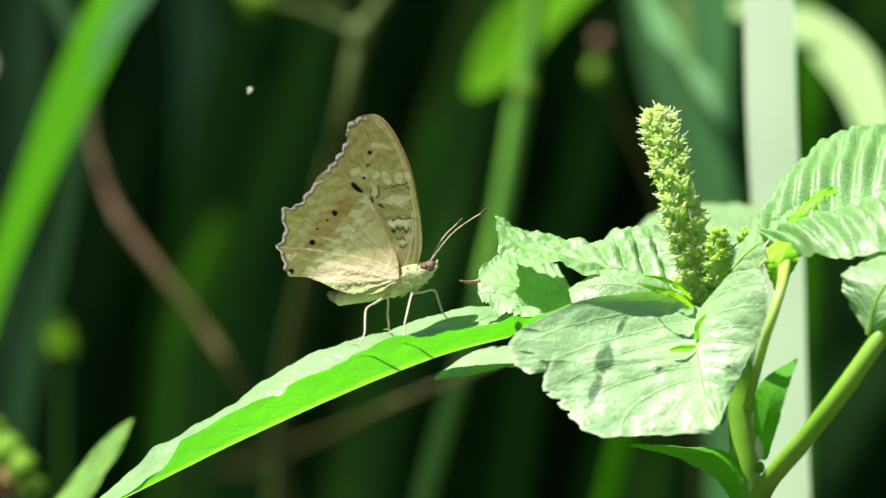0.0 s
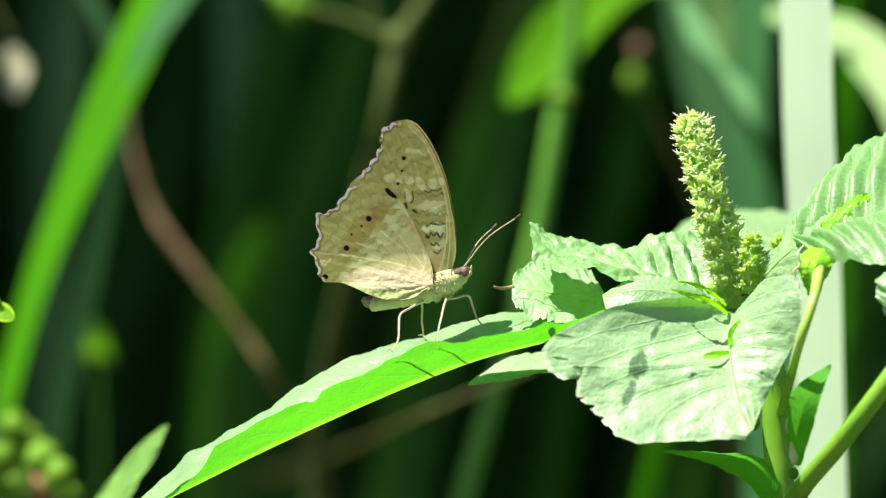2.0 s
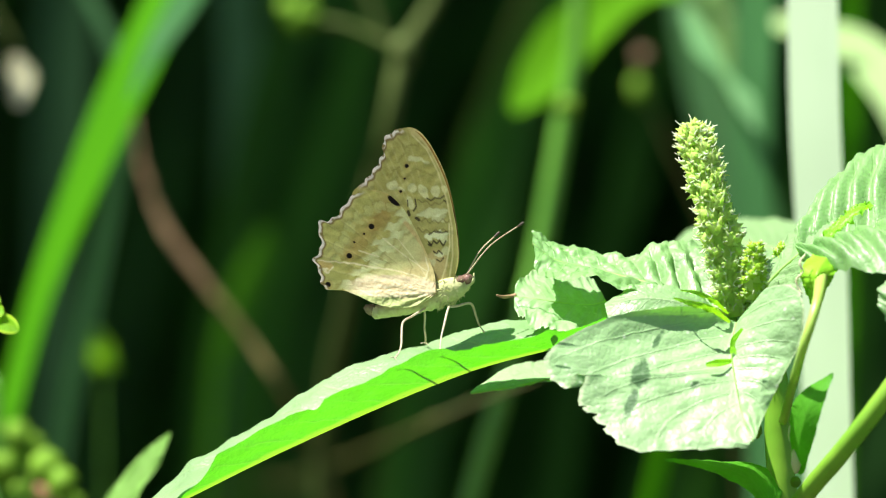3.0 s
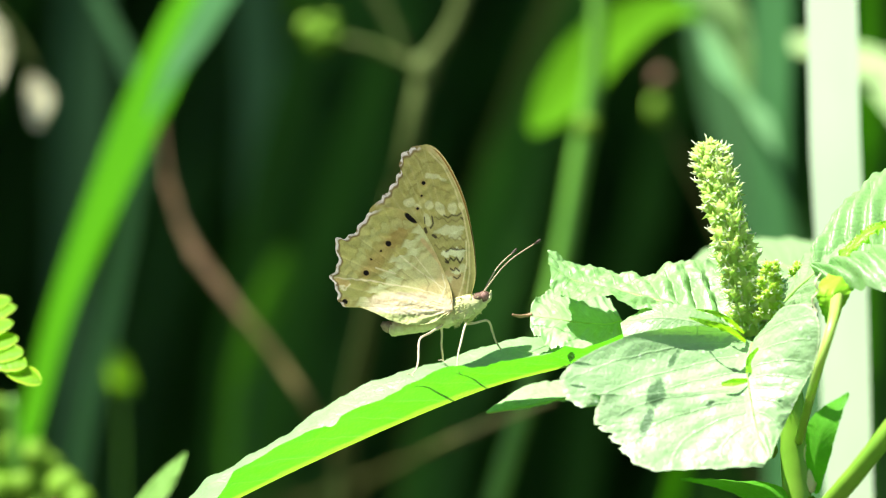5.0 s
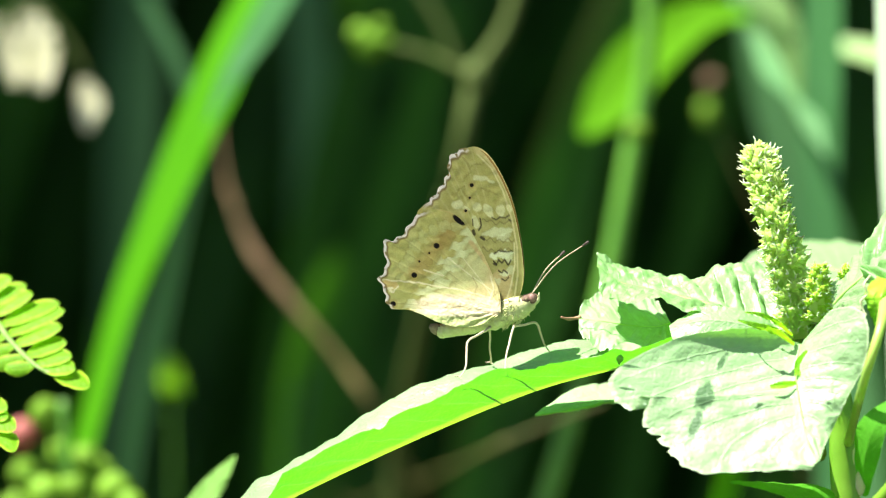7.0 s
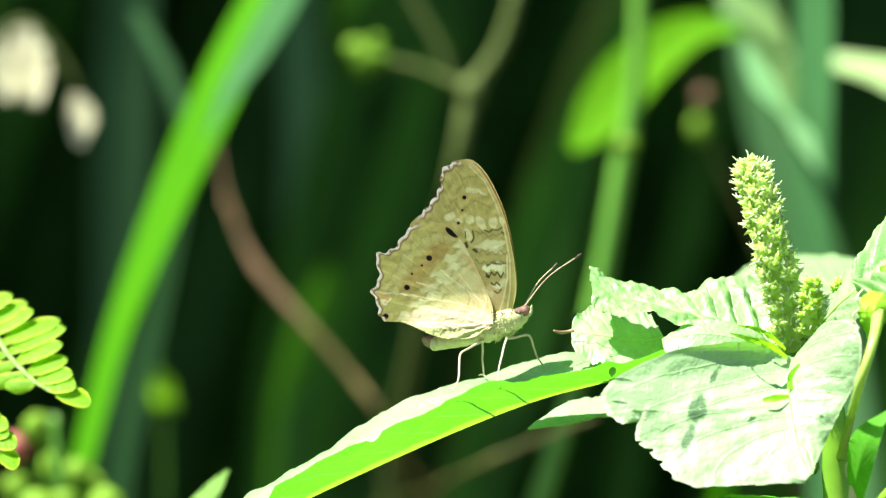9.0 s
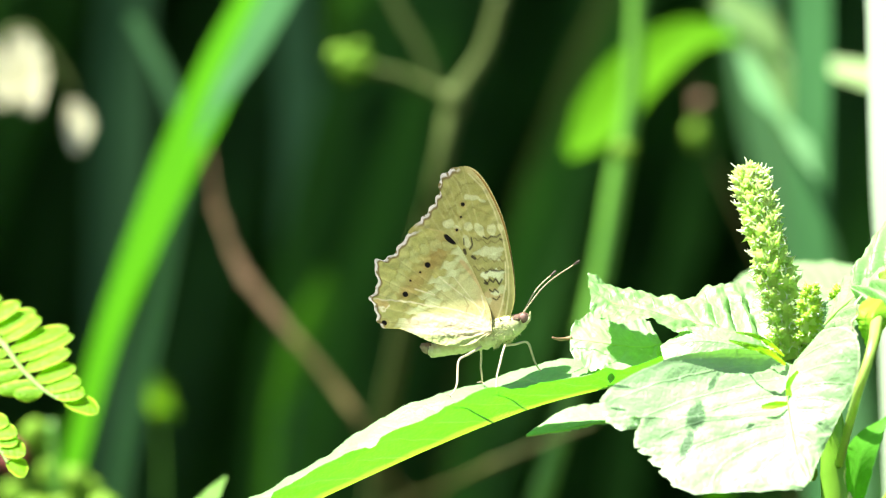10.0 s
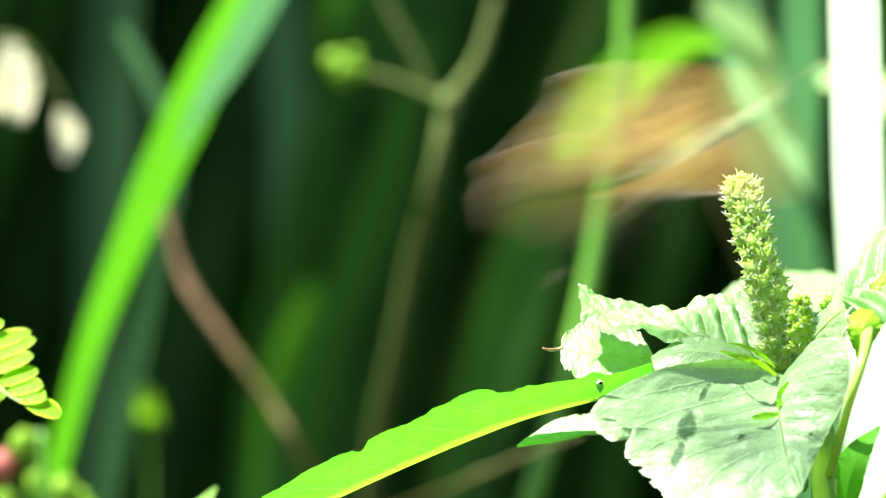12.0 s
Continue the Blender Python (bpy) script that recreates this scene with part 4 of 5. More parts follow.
    # the quilted leaf on the other side
    leaf([(1362, 446, -0.002), (1440, 408, -0.004), (1520, 372, -0.004), (1600, 335, -0.002), (1700, 290, 0.0), (1780, 300, 0.004)],
         [(1375, 395, 0.006), (1418, 285, 0.012), (1490, 236, 0.018), (1580, 218, 0.020), (1690, 222, 0.016), (1778, 298, 0.006)],
         [(1368, 452, -0.008), (1440, 452, -0.018), (1520, 456, -0.022), (1600, 440, -0.022), (1700, 385, -0.014), (1780, 304, 0.002)],
         material=RIDGED, n=160, m=22, ribs=11, slant=2.2, quilt=0.0018, crease=1.2, ruffle=0.001, teeth=0.0, rib=5, bulge=0.004, crumple=0.0006, seed=10.0, fine=1.6)
    # narrow folded leaf in front of it
    leaf([(1250, 532, -0.002), (1310, 458, -0.002), (1365, 412, -0.004), (1405, 386, -0.005), (1432, 368, -0.006)],
         [(1246, 520, 0.004), (1290, 425, 0.008), (1345, 385, 0.006), (1392, 366, 0.000), (1428, 363, -0.006)],
         [(1262, 536, -0.005), (1345, 482, -0.008), (1372, 430, -0.010), (1412, 398, -0.010), (1434, 373, -0.007)],
         ribs=9, slant=1.6, quilt=0.0004, ruffle=0.001, material=PIGWEED_PALE, teeth=0.06, rib=3, seed=12.0, crumple=0.0005)
    # pale leaf behind the flower spike
    leaf([(1350, 430, 0.055), (1270, 405, 0.060), (1190, 405, 0.062), (1096, 440, 0.062)], [(1372, 372, 0.080), (1290, 360, 0.086), (1180, 368, 0.086), (1096, 438, 0.066)],
         [(1350, 470, 0.036), (1270, 470, 0.036), (1190, 480, 0.038), (1098, 444, 0.058)], material=PIGWEED_PALE, quilt=0.0003, ruffle=0.0004, teeth=0.0, rib=4, seed=14.0)
    leaf([(1190, 532, -0.005), (1130, 508, -0.0065), (1060, 503, -0.0065), (1008, 520, -0.0055)], [(1190, 510, -0.003), (1130, 484, -0.004), (1060, 480, -0.004), (1006, 512, -0.004)],
         [(1190, 560, -0.0075), (1130, 546, -0.0085), (1060, 543, -0.0085), (1012, 536, -0.0075)], material=PIGWEED_PALE, quilt=0.00003, ruffle=0.0003, teeth=0.01, rib=0, seed=15.0, crumple=0.0002)
    # small leaves low on the stem
    leaf([(1312, 885, -0.004), (1265, 824, -0.008), (1195, 798, -0.010), (1113, 788, -0.010)], [(1320, 840, -0.002), (1285, 800, -0.002), (1205, 790, -0.006), (1113, 787, -0.010)],
         [(1302, 895, -0.008), (1258, 842, -0.012), (1190, 808, -0.013), (1113, 790, -0.010)], material=GREEN_LEAF, quilt=0.00004, ruffle=0.0003, teeth=0.0, rib=0, seed=16.0)
    leaf([(1352, 815, -0.010), (1352, 755, -0.018), (1370, 690, -0.022), (1410, 635, -0.022)], [(1345, 810, -0.008), (1334, 740, -0.014), (1344, 680, -0.018), (1408, 635, -0.022)],
         [(1358, 812, -0.012), (1376, 755, -0.020), (1394, 690, -0.024), (1412, 637, -0.022)], material=GREEN_LEAF, quilt=0.00004, ruffle=0.0002, teeth=0.0, rib=0, seed=18.0)
    # leaf at the head of the side stem
    leaf([(1535, 590, -0.028), (1555, 520, -0.030), (1600, 470, -0.030), (1680, 430, -0.026)], [(1502, 540, -0.026), (1490, 492, -0.026), (1560, 447, -0.020), (1680, 428, -0.024)],
         [(1560, 580, -0.030), (1600, 545, -0.036), (1650, 500, -0.036), (1682, 434, -0.028)], material=PIGWEED_PALE, quilt=0.0002, ruffle=0.0014, teeth=0.03, rib=4, seed=20.0)

    # flower spike: glomerules in a spiral, each a knot of pointed bracts
    def knot(seed, material):
        rng = random.Random(seed)
        shapes = [ball((0, 0, 0.05), ((0.55, 0, 0), (0, 0.55, 0), (0, 0, 0.60)), 10, 6, 0.25)]
        for k in range(7):
            a = 2.4 * k + rng.uniform(-0.3, 0.3)
            el = -0.1 + 1.4 * k / 7 + rng.uniform(-0.15, 0.15)
            dr = np.array((math.cos(a) * math.cos(el), math.sin(a) * math.cos(el), math.sin(el)))
            ln = rng.uniform(0.85, 1.15)
            sd = np.cross(dr, (0, 0, 1.0))
            sd /= np.linalg.norm(sd) + 1e-9
            up = np.cross(sd, dr)
            w = rng.uniform(0.24, 0.36)
            verts = [dr * 0.2, dr * ln * 0.5 + sd * w, dr * ln * 0.55 + up * w * 0.7, dr * ln * 0.5 - sd * w, dr * ln * 0.55 - up * w * 0.3, dr * ln + up * rng.uniform(0.0, 0.4)]
            shapes.append((np.array(verts), [(0, 1, 2), (0, 2, 3), (1, 5, 2), (2, 5, 3), (0, 3, 4), (0, 4, 1), (1, 4, 5), (3, 5, 4)]))
        v, f, _ = join(*shapes)
        return mesh_of("floret", v, f, material, smooth=True)

    def bristles(seed):
        rng = random.Random(seed)
        shapes = []
        for k in range(6):
            a, el = rng.uniform(0, 6.28), rng.uniform(-0.1, 1.3)
            dr = np.array((math.cos(a) * math.cos(el), math.sin(a) * math.cos(el), math.sin(el)))
            shapes.append(tube([dr * 0.5, dr * 0.95, dr * 1.0 + np.array((rng.uniform(-0.3, 0.3), rng.uniform(-0.3, 0.3), 0.25))], [0.065, 0.06, 0.025], 5, 4))
        v, f, _ = join(*shapes)
        return mesh_of("bristle", v, f, BRISTLE, smooth=False)

    knots, young_knots, spines = [knot(i, FLOWER) for i in range(4)], [knot(i + 9, YOUNG_FLOWER) for i in range(4)], [bristles(i + 50) for i in range(4)]

    def spike(points, radii, count, size, name):
        rng = random.Random(count)
        core = part(name, tube(places(points), [r * s * 0.6 for r in radii], 40, 10), FLOWER, ob, "green flower spike with pale bristles")
        axis = curve(places(points), 200)
        for i in range(count):
            f = (i + 0.5) / count
            k = int(f * 199)
            tan = axis[min(199, k + 1)] - axis[max(0, k - 1)]
            tan = Vector(tan).normalized()
            a = i * 2.399963 + rng.uniform(-0.2, 0.2)
            x = tan.cross(Vector((0, 1, 0))).normalized()
            y = tan.cross(x)
            out = x * math.cos(a) + y * math.sin(a)
            r = np.interp(f, np.linspace(0, 1, len(radii)), radii) * s * 0.72
            centre = Vector(axis[k]) + out * r
            q = (out + tan * 0.55).to_track_quat("Z", "Y")
            m = Matrix.LocRotScale(centre - Vector(ORIGIN[ob]), q, Vector((1, 1, 1)) * size * s * rng.uniform(0.85, 1.2))
            for me, nm in (((young_knots if name == "young_spike" else knots)[i % 4], "floret"), (spines[(i * 3) % 4], "bristle")):
                c = new(nm, me)
                c.parent = core
                c.matrix_local = m
        return core

    spike([(1240, 530, 0.0), (1226, 450, -0.002), (1205, 370, -0.003), (1185, 290, -0.002), (1168, 228, 0.0), (1161, 208, 0.001)], [33, 33, 31, 28, 25, 16], 84, 21, "flower_spike")
    spike([(1266, 500, -0.004), (1270, 450, -0.006), (1272, 408, -0.006)], [26, 22, 8], 26, 13, "young_spike")
    spike([(1300, 480, 0.004), (1318, 430, 0.004), (1325, 408, 0.004)], [14, 14, 8], 14, 10, "young_spike")
    for mid, w in (([(1228, 545, -0.010), (1195, 522, -0.013), (1160, 512, -0.013), (1128, 502, -0.010)], 7), ([(1225, 530, -0.006), (1200, 508, -0.009), (1172, 494, -0.009), (1140, 488, -0.006)], 5)):
        m = places(mid)
        side = np.array((0.25, -0.55, 0.8)) * w * U
        part("bract_leaf", sheet(m, m + side * np.array([[0.5], [1], [0.9], [0.2]]), m - side * np.array([[0.5], [1], [0.9], [0.2]]), 40, 5, ruffle=0.0004), YOUNG_LEAF, ob, "narrow yellow-green leaf")
    for u, v, y, w, h, mat, text in ((1272, 736, -0.010, 13, 15, BUD, "small green bud"), (1345, 790, -0.013, 9, 22, DRY_AND_SUNLIT, "pale papery bud scale"), (1344, 828, -0.010, 9, 10, BUD, "small green bud"), (1335, 742, -0.010, 5, 14, DRY_AND_SUNLIT, "pale papery bud scale")):
        part("bud", ball(grid(u, v, y), ((w * s, 0, 0), (0, w * s * 0.7, 0), (0, 0, h * s)), 16, 10, 0.25), mat, ob, text)
    return ob, perch


PLANT, PERCH = pigweed()


# ---- the butterfly ----
BF = 0.004   # metres behind the plane of focus


def wing_outline(points, n, scallops, depth, span):
    """A smooth closed margin with small scallops over the part of it given by span."""
    c = curve(np.array([(u, 0, v) for u, v in points], float), n)[:, [0, 2]]
    t = np.linspace(0, 1, n)
    tan = np.gradient(c, axis=0)
    nor = np.stack([tan[:, 1], -tan[:, 0]], 1) / (np.linalg.norm(tan, axis=1)[:, None] + 1e-9)
    inside = np.clip((t - span[0]) * 30, 0, 1) * np.clip((span[1] - t) * 30, 0, 1)
    return c + nor * (depth * np.sin(t * scallops * 2 * np.pi) * inside)[:, None]


def smoothstep(a, b, x):
    y = np.clip((x - a) / (b - a), 0, 1)
    return y * y * (3 - 2 * y)


def blot(u, v, cu, cv, ru, rv, turn=0.0):
    """1 inside an oval mark, 0 outside."""
    a = radians(turn)
    x, y = (u - cu) * math.cos(a) + (v - cv) * math.sin(a), -(u - cu) * math.sin(a) + (v - cv) * math.cos(a)
    return 1 - smoothstep(0.85, 1.10, np.sqrt((x / ru) ** 2 + (y / rv) ** 2))


def waves(u, v, seed, f):
    return np.array([noise.noise(Vector((a * f, b * f, seed))) for a, b in zip(u, v)])


def line_mask(u, v, points, width):
    """1 on a drawn line through the plan's points, fading at its sides."""
    p = np.array(points, float)
    near = np.full(len(u), 1e9)
    for (ax, ay), (bx, by) in zip(p[:-1], p[1:]):
        dx, dy = bx - ax, by - ay
        k = np.clip(((u - ax) * dx + (v - ay) * dy) / (dx * dx + dy * dy + 1e-9), 0, 1)
        near = np.minimum(near, np.hypot(u - ax - k * dx, v - ay - k * dy))
    return 1 - smoothstep(width * 0.5 - 0.6, width * 0.5 + 1.0, near)


def crescent(u, v, cu, cv, r, facing, open_angle=75):
    """A bow of radius r about a place; facing: degrees, 0 to the right, 90 down."""
    x, y = u - cu, v - cv
    turn = np.abs((np.degrees(np.arctan2(y, x)) - facing + 180) % 360 - 180)
    return np.exp(-((np.hypot(x, y) - r) / 1.3) ** 2) * (1 - smoothstep(open_angle - 15, open_angle, turn))


def wing(outline, hub, span, hind, rings=150):
    """One wing as a fan from its root: veins raised, pigment laid on by pattern."""
    n = len(outline)
    f = np.linspace(0, 1, rings) ** 0.85
    P = hub + (outline[None] - hub) * f[:, None, None]
    u, v = P[..., 0].ravel(), P[..., 1].ravel()
    ring = np.repeat(f, n)
    along = np.tile(np.linspace(0, 1, n), rings)
    w1, w2, w3 = waves(u, v, 1.0 if hind else 4.0, 0.03), waves(u, v, 7.0, 0.09), waves(u, v, 9.0, 0.22)
    U1, V1 = u + 5 * w2 + 2 * w3, v + 6 * w2 + 2 * w3   # uneven edges of the marks
    col = np.ones((len(u), 3)) * np.array((0.56, 0.53, 0.19) if hind else (0.47, 0.43, 0.15))

    def lay(mask, c, strength=1.0):
        col[:] = col + (np.array(c) - col) * (np.clip(mask, 0, 1) * strength)[:, None]

    black, olive, tan, cream = (0.008, 0.006, 0.005), (0.31, 0.27, 0.08), (0.47, 0.31, 0.11), (0.92, 0.82, 0.58)
    lay(smoothstep(0.05, 0.3, w1), (0.64, 0.60, 0.27), 0.4)
    lay(smoothstep(0.10, 0.3, w2), olive, 0.16)
    span_mask = np.clip((along - span[0]) * 25, 0, 1) * np.clip((span[1] - along) * 25, 0, 1)
    vein = np.zeros(len(u))
    count = 8
    cell = np.abs(np.sin(np.pi * count * (along - span[0]) / (span[1] - span[0])))   # 0 on a vein, 1 midway between two
    for k in range(count + 1):
        pos = span[0] + (span[1] - span[0]) * k / count
        vein = np.maximum(vein, np.exp(-(((along - pos) * n / 1.6) ** 2) * ring ** 2) * smoothstep(0.25, 0.45, ring))
    lay(vein, (0.80, 0.72, 0.42), 0.16)
    if hind:
        # tan ground round the eyespots, between the margin and the pale line
        diag = (u - 648) * 0.80 + (v - 345) * 0.60 + 5 * w1
        lay(np.exp(-((diag + 24) / 20) ** 2) * (1 - smoothstep(425, 460, v)), tan, 0.55)
        lay(blot(U1, V1, 610, 366, 22, 12, -50), (0.37, 0.25, 0.075), 0.55)
        lay(blot(U1, V1, 573, 412, 16, 9, -50), (0.42, 0.31, 0.10), 0.40)
        # paler zone towards the root, with stepped edges
        step = diag + 7 * np.sign(np.sin((v - 345) * 0.24 + 2 * w2)) + 6 * w2
        lay(smoothstep(-1, 3, step), (0.66, 0.67, 0.37), 0.75)
        lay(np.exp(-((step + 1) / 4) ** 2), (0.36, 0.30, 0.10), 0.60)
        lay(np.exp(-((step - 12) / 8) ** 2), (0.80, 0.80, 0.50), 0.60)
        lay(smoothstep(26, 31, step + 5 * w3), (0.60, 0.53, 0.25), 0.55)
        lay(np.exp(-((step - 28) / 3) ** 2), (0.38, 0.31, 0.11), 0.60)
        lay(smoothstep(40, 45, step + 8 * w2), (0.70, 0.67, 0.36), 0.40)
        lay(smoothstep(66, 80, diag + 12 * w1), (0.74, 0.56, 0.32), 0.55)
        for cu, cv, r, a in ((627, 344, 10, 215), (606, 342, 11, 225), (586, 350, 10, 225), (568, 362, 10, 220), (552, 378, 10, 205), (543, 396, 10, 200), (535, 414, 10, 190), (527, 436, 10, 180)):
            lay(blot(U1, V1, cu, cv, r, r), (0.60, 0.60, 0.27), 0.5)
            lay(crescent(U1, V1, cu, cv, r, a, 60), (0.30, 0.25, 0.08), 0.45)
        for cu, cv, r, a in ((594, 328, 9, 235), (575, 334, 9, 230), (556, 347, 9, 225), (541, 365, 9, 220), (523, 381, 9, 200), (517, 402, 9, 185), (512, 421, 8, 180)):
            lay(crescent(U1, V1, cu, cv, r, a, 55), (0.36, 0.31, 0.11), 0.28)
        lay(blot(U1, V1, 510, 446, 15, 9, 10), (0.72, 0.50, 0.22), 0.7)
        lay(line_mask(U1, V1, [(500, 452), (515, 458), (524, 449)], 3), cream, 0.9)
        for pts, w, c, k in (([(496, 437), (560, 443), (640, 456), (690, 470)], 2.2, cream, 0.85), ([(570, 420), (604, 430)], 2.0, cream, 0.75), ([(612, 398), (650, 428), (690, 456)], 1.8, cream, 0.6),
                             ([(640, 400), (672, 440), (700, 480)], 1.6, cream, 0.5), ([(688, 432), (694, 455), (684, 478)], 2.6, cream, 0.8), ([(652, 370), (676, 400), (694, 425)], 7, (0.66, 0.44, 0.22), 0.55),
                             ([(583, 312), (606, 315), (630, 322), (650, 344)], 2.4, (0.62, 0.48, 0.22), 0.6), ([(684, 478), (680, 486), (690, 492)], 1.8, (0.30, 0.20, 0.10), 0.7),
                             ([(656, 432), (664, 448), (660, 462)], 1.4, (0.42, 0.30, 0.14), 0.6)):
            lay(line_mask(u + 2 * w2, v + 2 * w2, pts, w), c, k)
        # the folded lower panel, cream with fine wrinkles, and its green lower edge
        fold = v - np.interp(u, (540, 570, 610, 660, 700), (478, 468, 460, 464, 474)) + 5 * w2
        lay(smoothstep(-2, 4, fold) * smoothstep(535, 575, u), (0.93, 0.75, 0.60), 0.82)
        lay(smoothstep(10, 14, np.abs(fold - 26) * -1 + 24 + 12 * w3) * smoothstep(575, 610, u) * smoothstep(0.05, 0.25, w3), (0.66, 0.50, 0.28), 0.35)
        for k in range(7):
            lay(line_mask(u, v + 5 * w2, [(566 + 8 * k, 474 + 4.6 * k), (630, 474 + 4.0 * k), (694, 482 + 1.2 * k)], 1.6), (0.66, 0.50, 0.28) if k % 2 else (0.96, 0.92, 0.74), 0.5)
        lay(smoothstep(0, 5, v - np.interp(u, (560, 600, 650, 700), (494, 499, 501, 499)) + 2 * w2), (0.58, 0.66, 0.30), 0.85)
        lay(line_mask(u, v, [(566, 486), (590, 498), (640, 500), (690, 497)], 2.0), (0.96, 0.90, 0.70), 0.8)
        lay(blot(u, v, 632, 331.5, 14, 5.8, 38), black)
        lay(blot(u, v, 641, 326, 8, 3.4, 38), tan, 0.8)
        for cu, cv, r in ((592, 377, 5.6), (552.5, 429, 5.4), (515, 480, 5.2), (579, 390, 2.2), (561.5, 405, 2.2), (654, 345, 2.8)):
            lay(blot(u, v, cu, cv, r * 1.7, r * 1.7), tan, 0.40)
            lay(blot(u, v, cu, cv, r, r * 0.92, 30), black)
    else:
        lay(smoothstep(30, 60, u - 640 + 0.3 * (v - 300)) * smoothstep(300, 330, v), (0.40, 0.37, 0.14), 0.6)
        lay(blot(U1, V1, 706, 452, 22, 34, 10), (0.70, 0.52, 0.28), 0.6)
        # pale and dark bars across the cell
        for cu, cv, ru, rv, a, k in ((700, 353, 30, 7, -8, 0.62), (712, 362, 14, 7, -8, 0.5), (708, 393, 24, 6.5, -5, 0.95), (722, 398, 9, 9, 0, 0.6), (712, 427, 9, 5, 0, 0.8), (724, 420, 6, 8, 0, 0.45), (700, 440, 7, 6, 0, 0.5)):
            lay(blot(U1, V1, cu, cv, ru, rv, a), (0.80, 0.82, 0.54), k)
        for cv, bow in ((334, 3), (366, 3), (384, 2)):
            lay(line_mask(u, v + 3 * np.sin(u * 0.42 + cv) + 3 * w2, [(674, cv - bow), (700, cv + bow), (730, cv)], 2.2), (0.20, 0.16, 0.06), 0.65)
        # the row of cream patches
        for cu, cv, ru, rv, a in ((670, 258, 14, 5.5, 0), (688, 262, 7, 3.5, 20), (629, 304, 11, 8, 0), (644, 311, 6, 4, 0), (664, 309, 8, 9, -30), (684, 314, 8, 13, -32), (706, 314, 9, 10, -12), (722, 312, 4, 6, 0),
                                  (661, 335, 5.5, 14, -16)):
            lay(blot(u + 3 * w2, v + 4 * w2, cu, cv, ru, rv, a), (0.80, 0.79, 0.48), 0.66)
        for pts, w in (([(690, 326), (698, 331), (704, 325), (714, 327), (722, 322)], 2.0), ([(656, 330), (657, 342)], 1.6), ([(669, 328), (671, 340), (667, 350)], 2.4), ([(657, 350), (659, 356)], 5),
                       ([(671, 362), (676, 366)], 4.5), ([(694, 391), (702, 386), (716, 388), (726, 386)], 2.2), ([(693, 404), (698, 409), (702, 402), (708, 408), (713, 402), (719, 411), (724, 403)], 2.6),
                       ([(694, 409), (698, 411)], 4), ([(702, 421), (708, 425), (711, 420), (718, 426)], 2.4), ([(708, 436), (714, 440), (720, 433)], 2.2), ([(720, 330), (726, 334)], 2)):
            lay(line_mask(u + w2, v + 2 * w2, pts, w), (0.035, 0.025, 0.018), 0.88)
        for cu, cv, r in ((654.5, 269.5, 3.8), (651, 292, 2.3), (644, 315, 2.8)):
            lay(blot(u, v, cu, cv, r * 1.8, r * 1.8), tan, 0.45)
            lay(blot(u, v, cu, cv, r, r), black)
        for pts in ([(640, 222), (648, 232), (650, 240)], [(652, 236), (660, 234), (668, 230)], [(672, 228), (680, 226)], [(638, 262), (646, 250), (652, 246)], [(622, 288), (632, 276), (640, 270)], [(640, 282), (646, 290)], [(672, 276), (690, 280), (700, 286)]):
            lay(line_mask(U1, V1, pts, 3), olive, 0.6)
        lay(line_mask(u, v, [(664, 214), (690, 240), (710, 280), (726, 330), (735, 380), (736, 430), (729, 478)], 2.6), (0.74, 0.66, 0.36), 0.8)
        lay(line_mask(u, v, [(730, 372), (731, 410), (724, 448), (714, 480)], 2.4), (0.84, 0.76, 0.46), 0.75)
        lay(smoothstep(0.955, 0.975, ring) * (1 - smoothstep(span[0] - 0.04, span[0] + 0.01, along)), (0.62, 0.52, 0.26), 0.9)
    col *= np.array((0.92, 1.0, 0.84))
    # brown line and white dashes along the scalloped margin
    lay(smoothstep(0.955, 0.966, ring + 0.004 * w3) * span_mask, (0.20, 0.14, 0.06), 0.80)
    lay(smoothstep(0.974, 0.981, ring + 0.003 * w3) * span_mask * smoothstep(-0.32, -0.05, waves(u, v, 12.0, 0.13)), (0.93, 0.90, 0.80), 0.9)
    y = -0.000012 * vein
    if hind:
        fan = np.arctan2(v - hub[1], hub[0] - u)
        low = smoothstep(440, 525, v + 0.06 * (u - 600) + 4 * w1) * smoothstep(535, 610, u)
        y = y + 0.00022 * waves(u, v, 20.0, 0.07) * low + 0.00012 * waves(u, v, 23.0, 0.2) * low
        y = y - 0.0017 * low - 0.0004 - 0.00011 * np.sin(fan * 26 + 2 * w1) * low * smoothstep(0.1, 0.4, ring)
    y = y + 0.0006 * (ring - ring ** 2) + 0.00003 * w2
    x, z = (u - hub[0]) * U, (hub[1] - v) * U
    verts = np.stack([x, y, z], 1)
    faces = [(i * n + k, i * n + k + 1, (i + 1) * n + k + 1, (i + 1) * n + k) for i in range(rings - 1) for k in range(n - 1)]
    return verts, faces, col


def wing_mesh(name, verts, faces, col):
    me = mesh_of(name, verts, faces, WING)
    layer = me.color_attributes.new("pigment", "FLOAT_COLOR", "POINT")
    layer.data.foreach_set("color", np.hstack([col, np.ones((len(col), 1))]).ravel())
    return me


FORE_HUB, HIND_HUB = np.array((734.0, 486.0)), np.array((706.0, 494.0))
BODY_AXIS = Vector((0.94, 0, 0.34)).normalized()


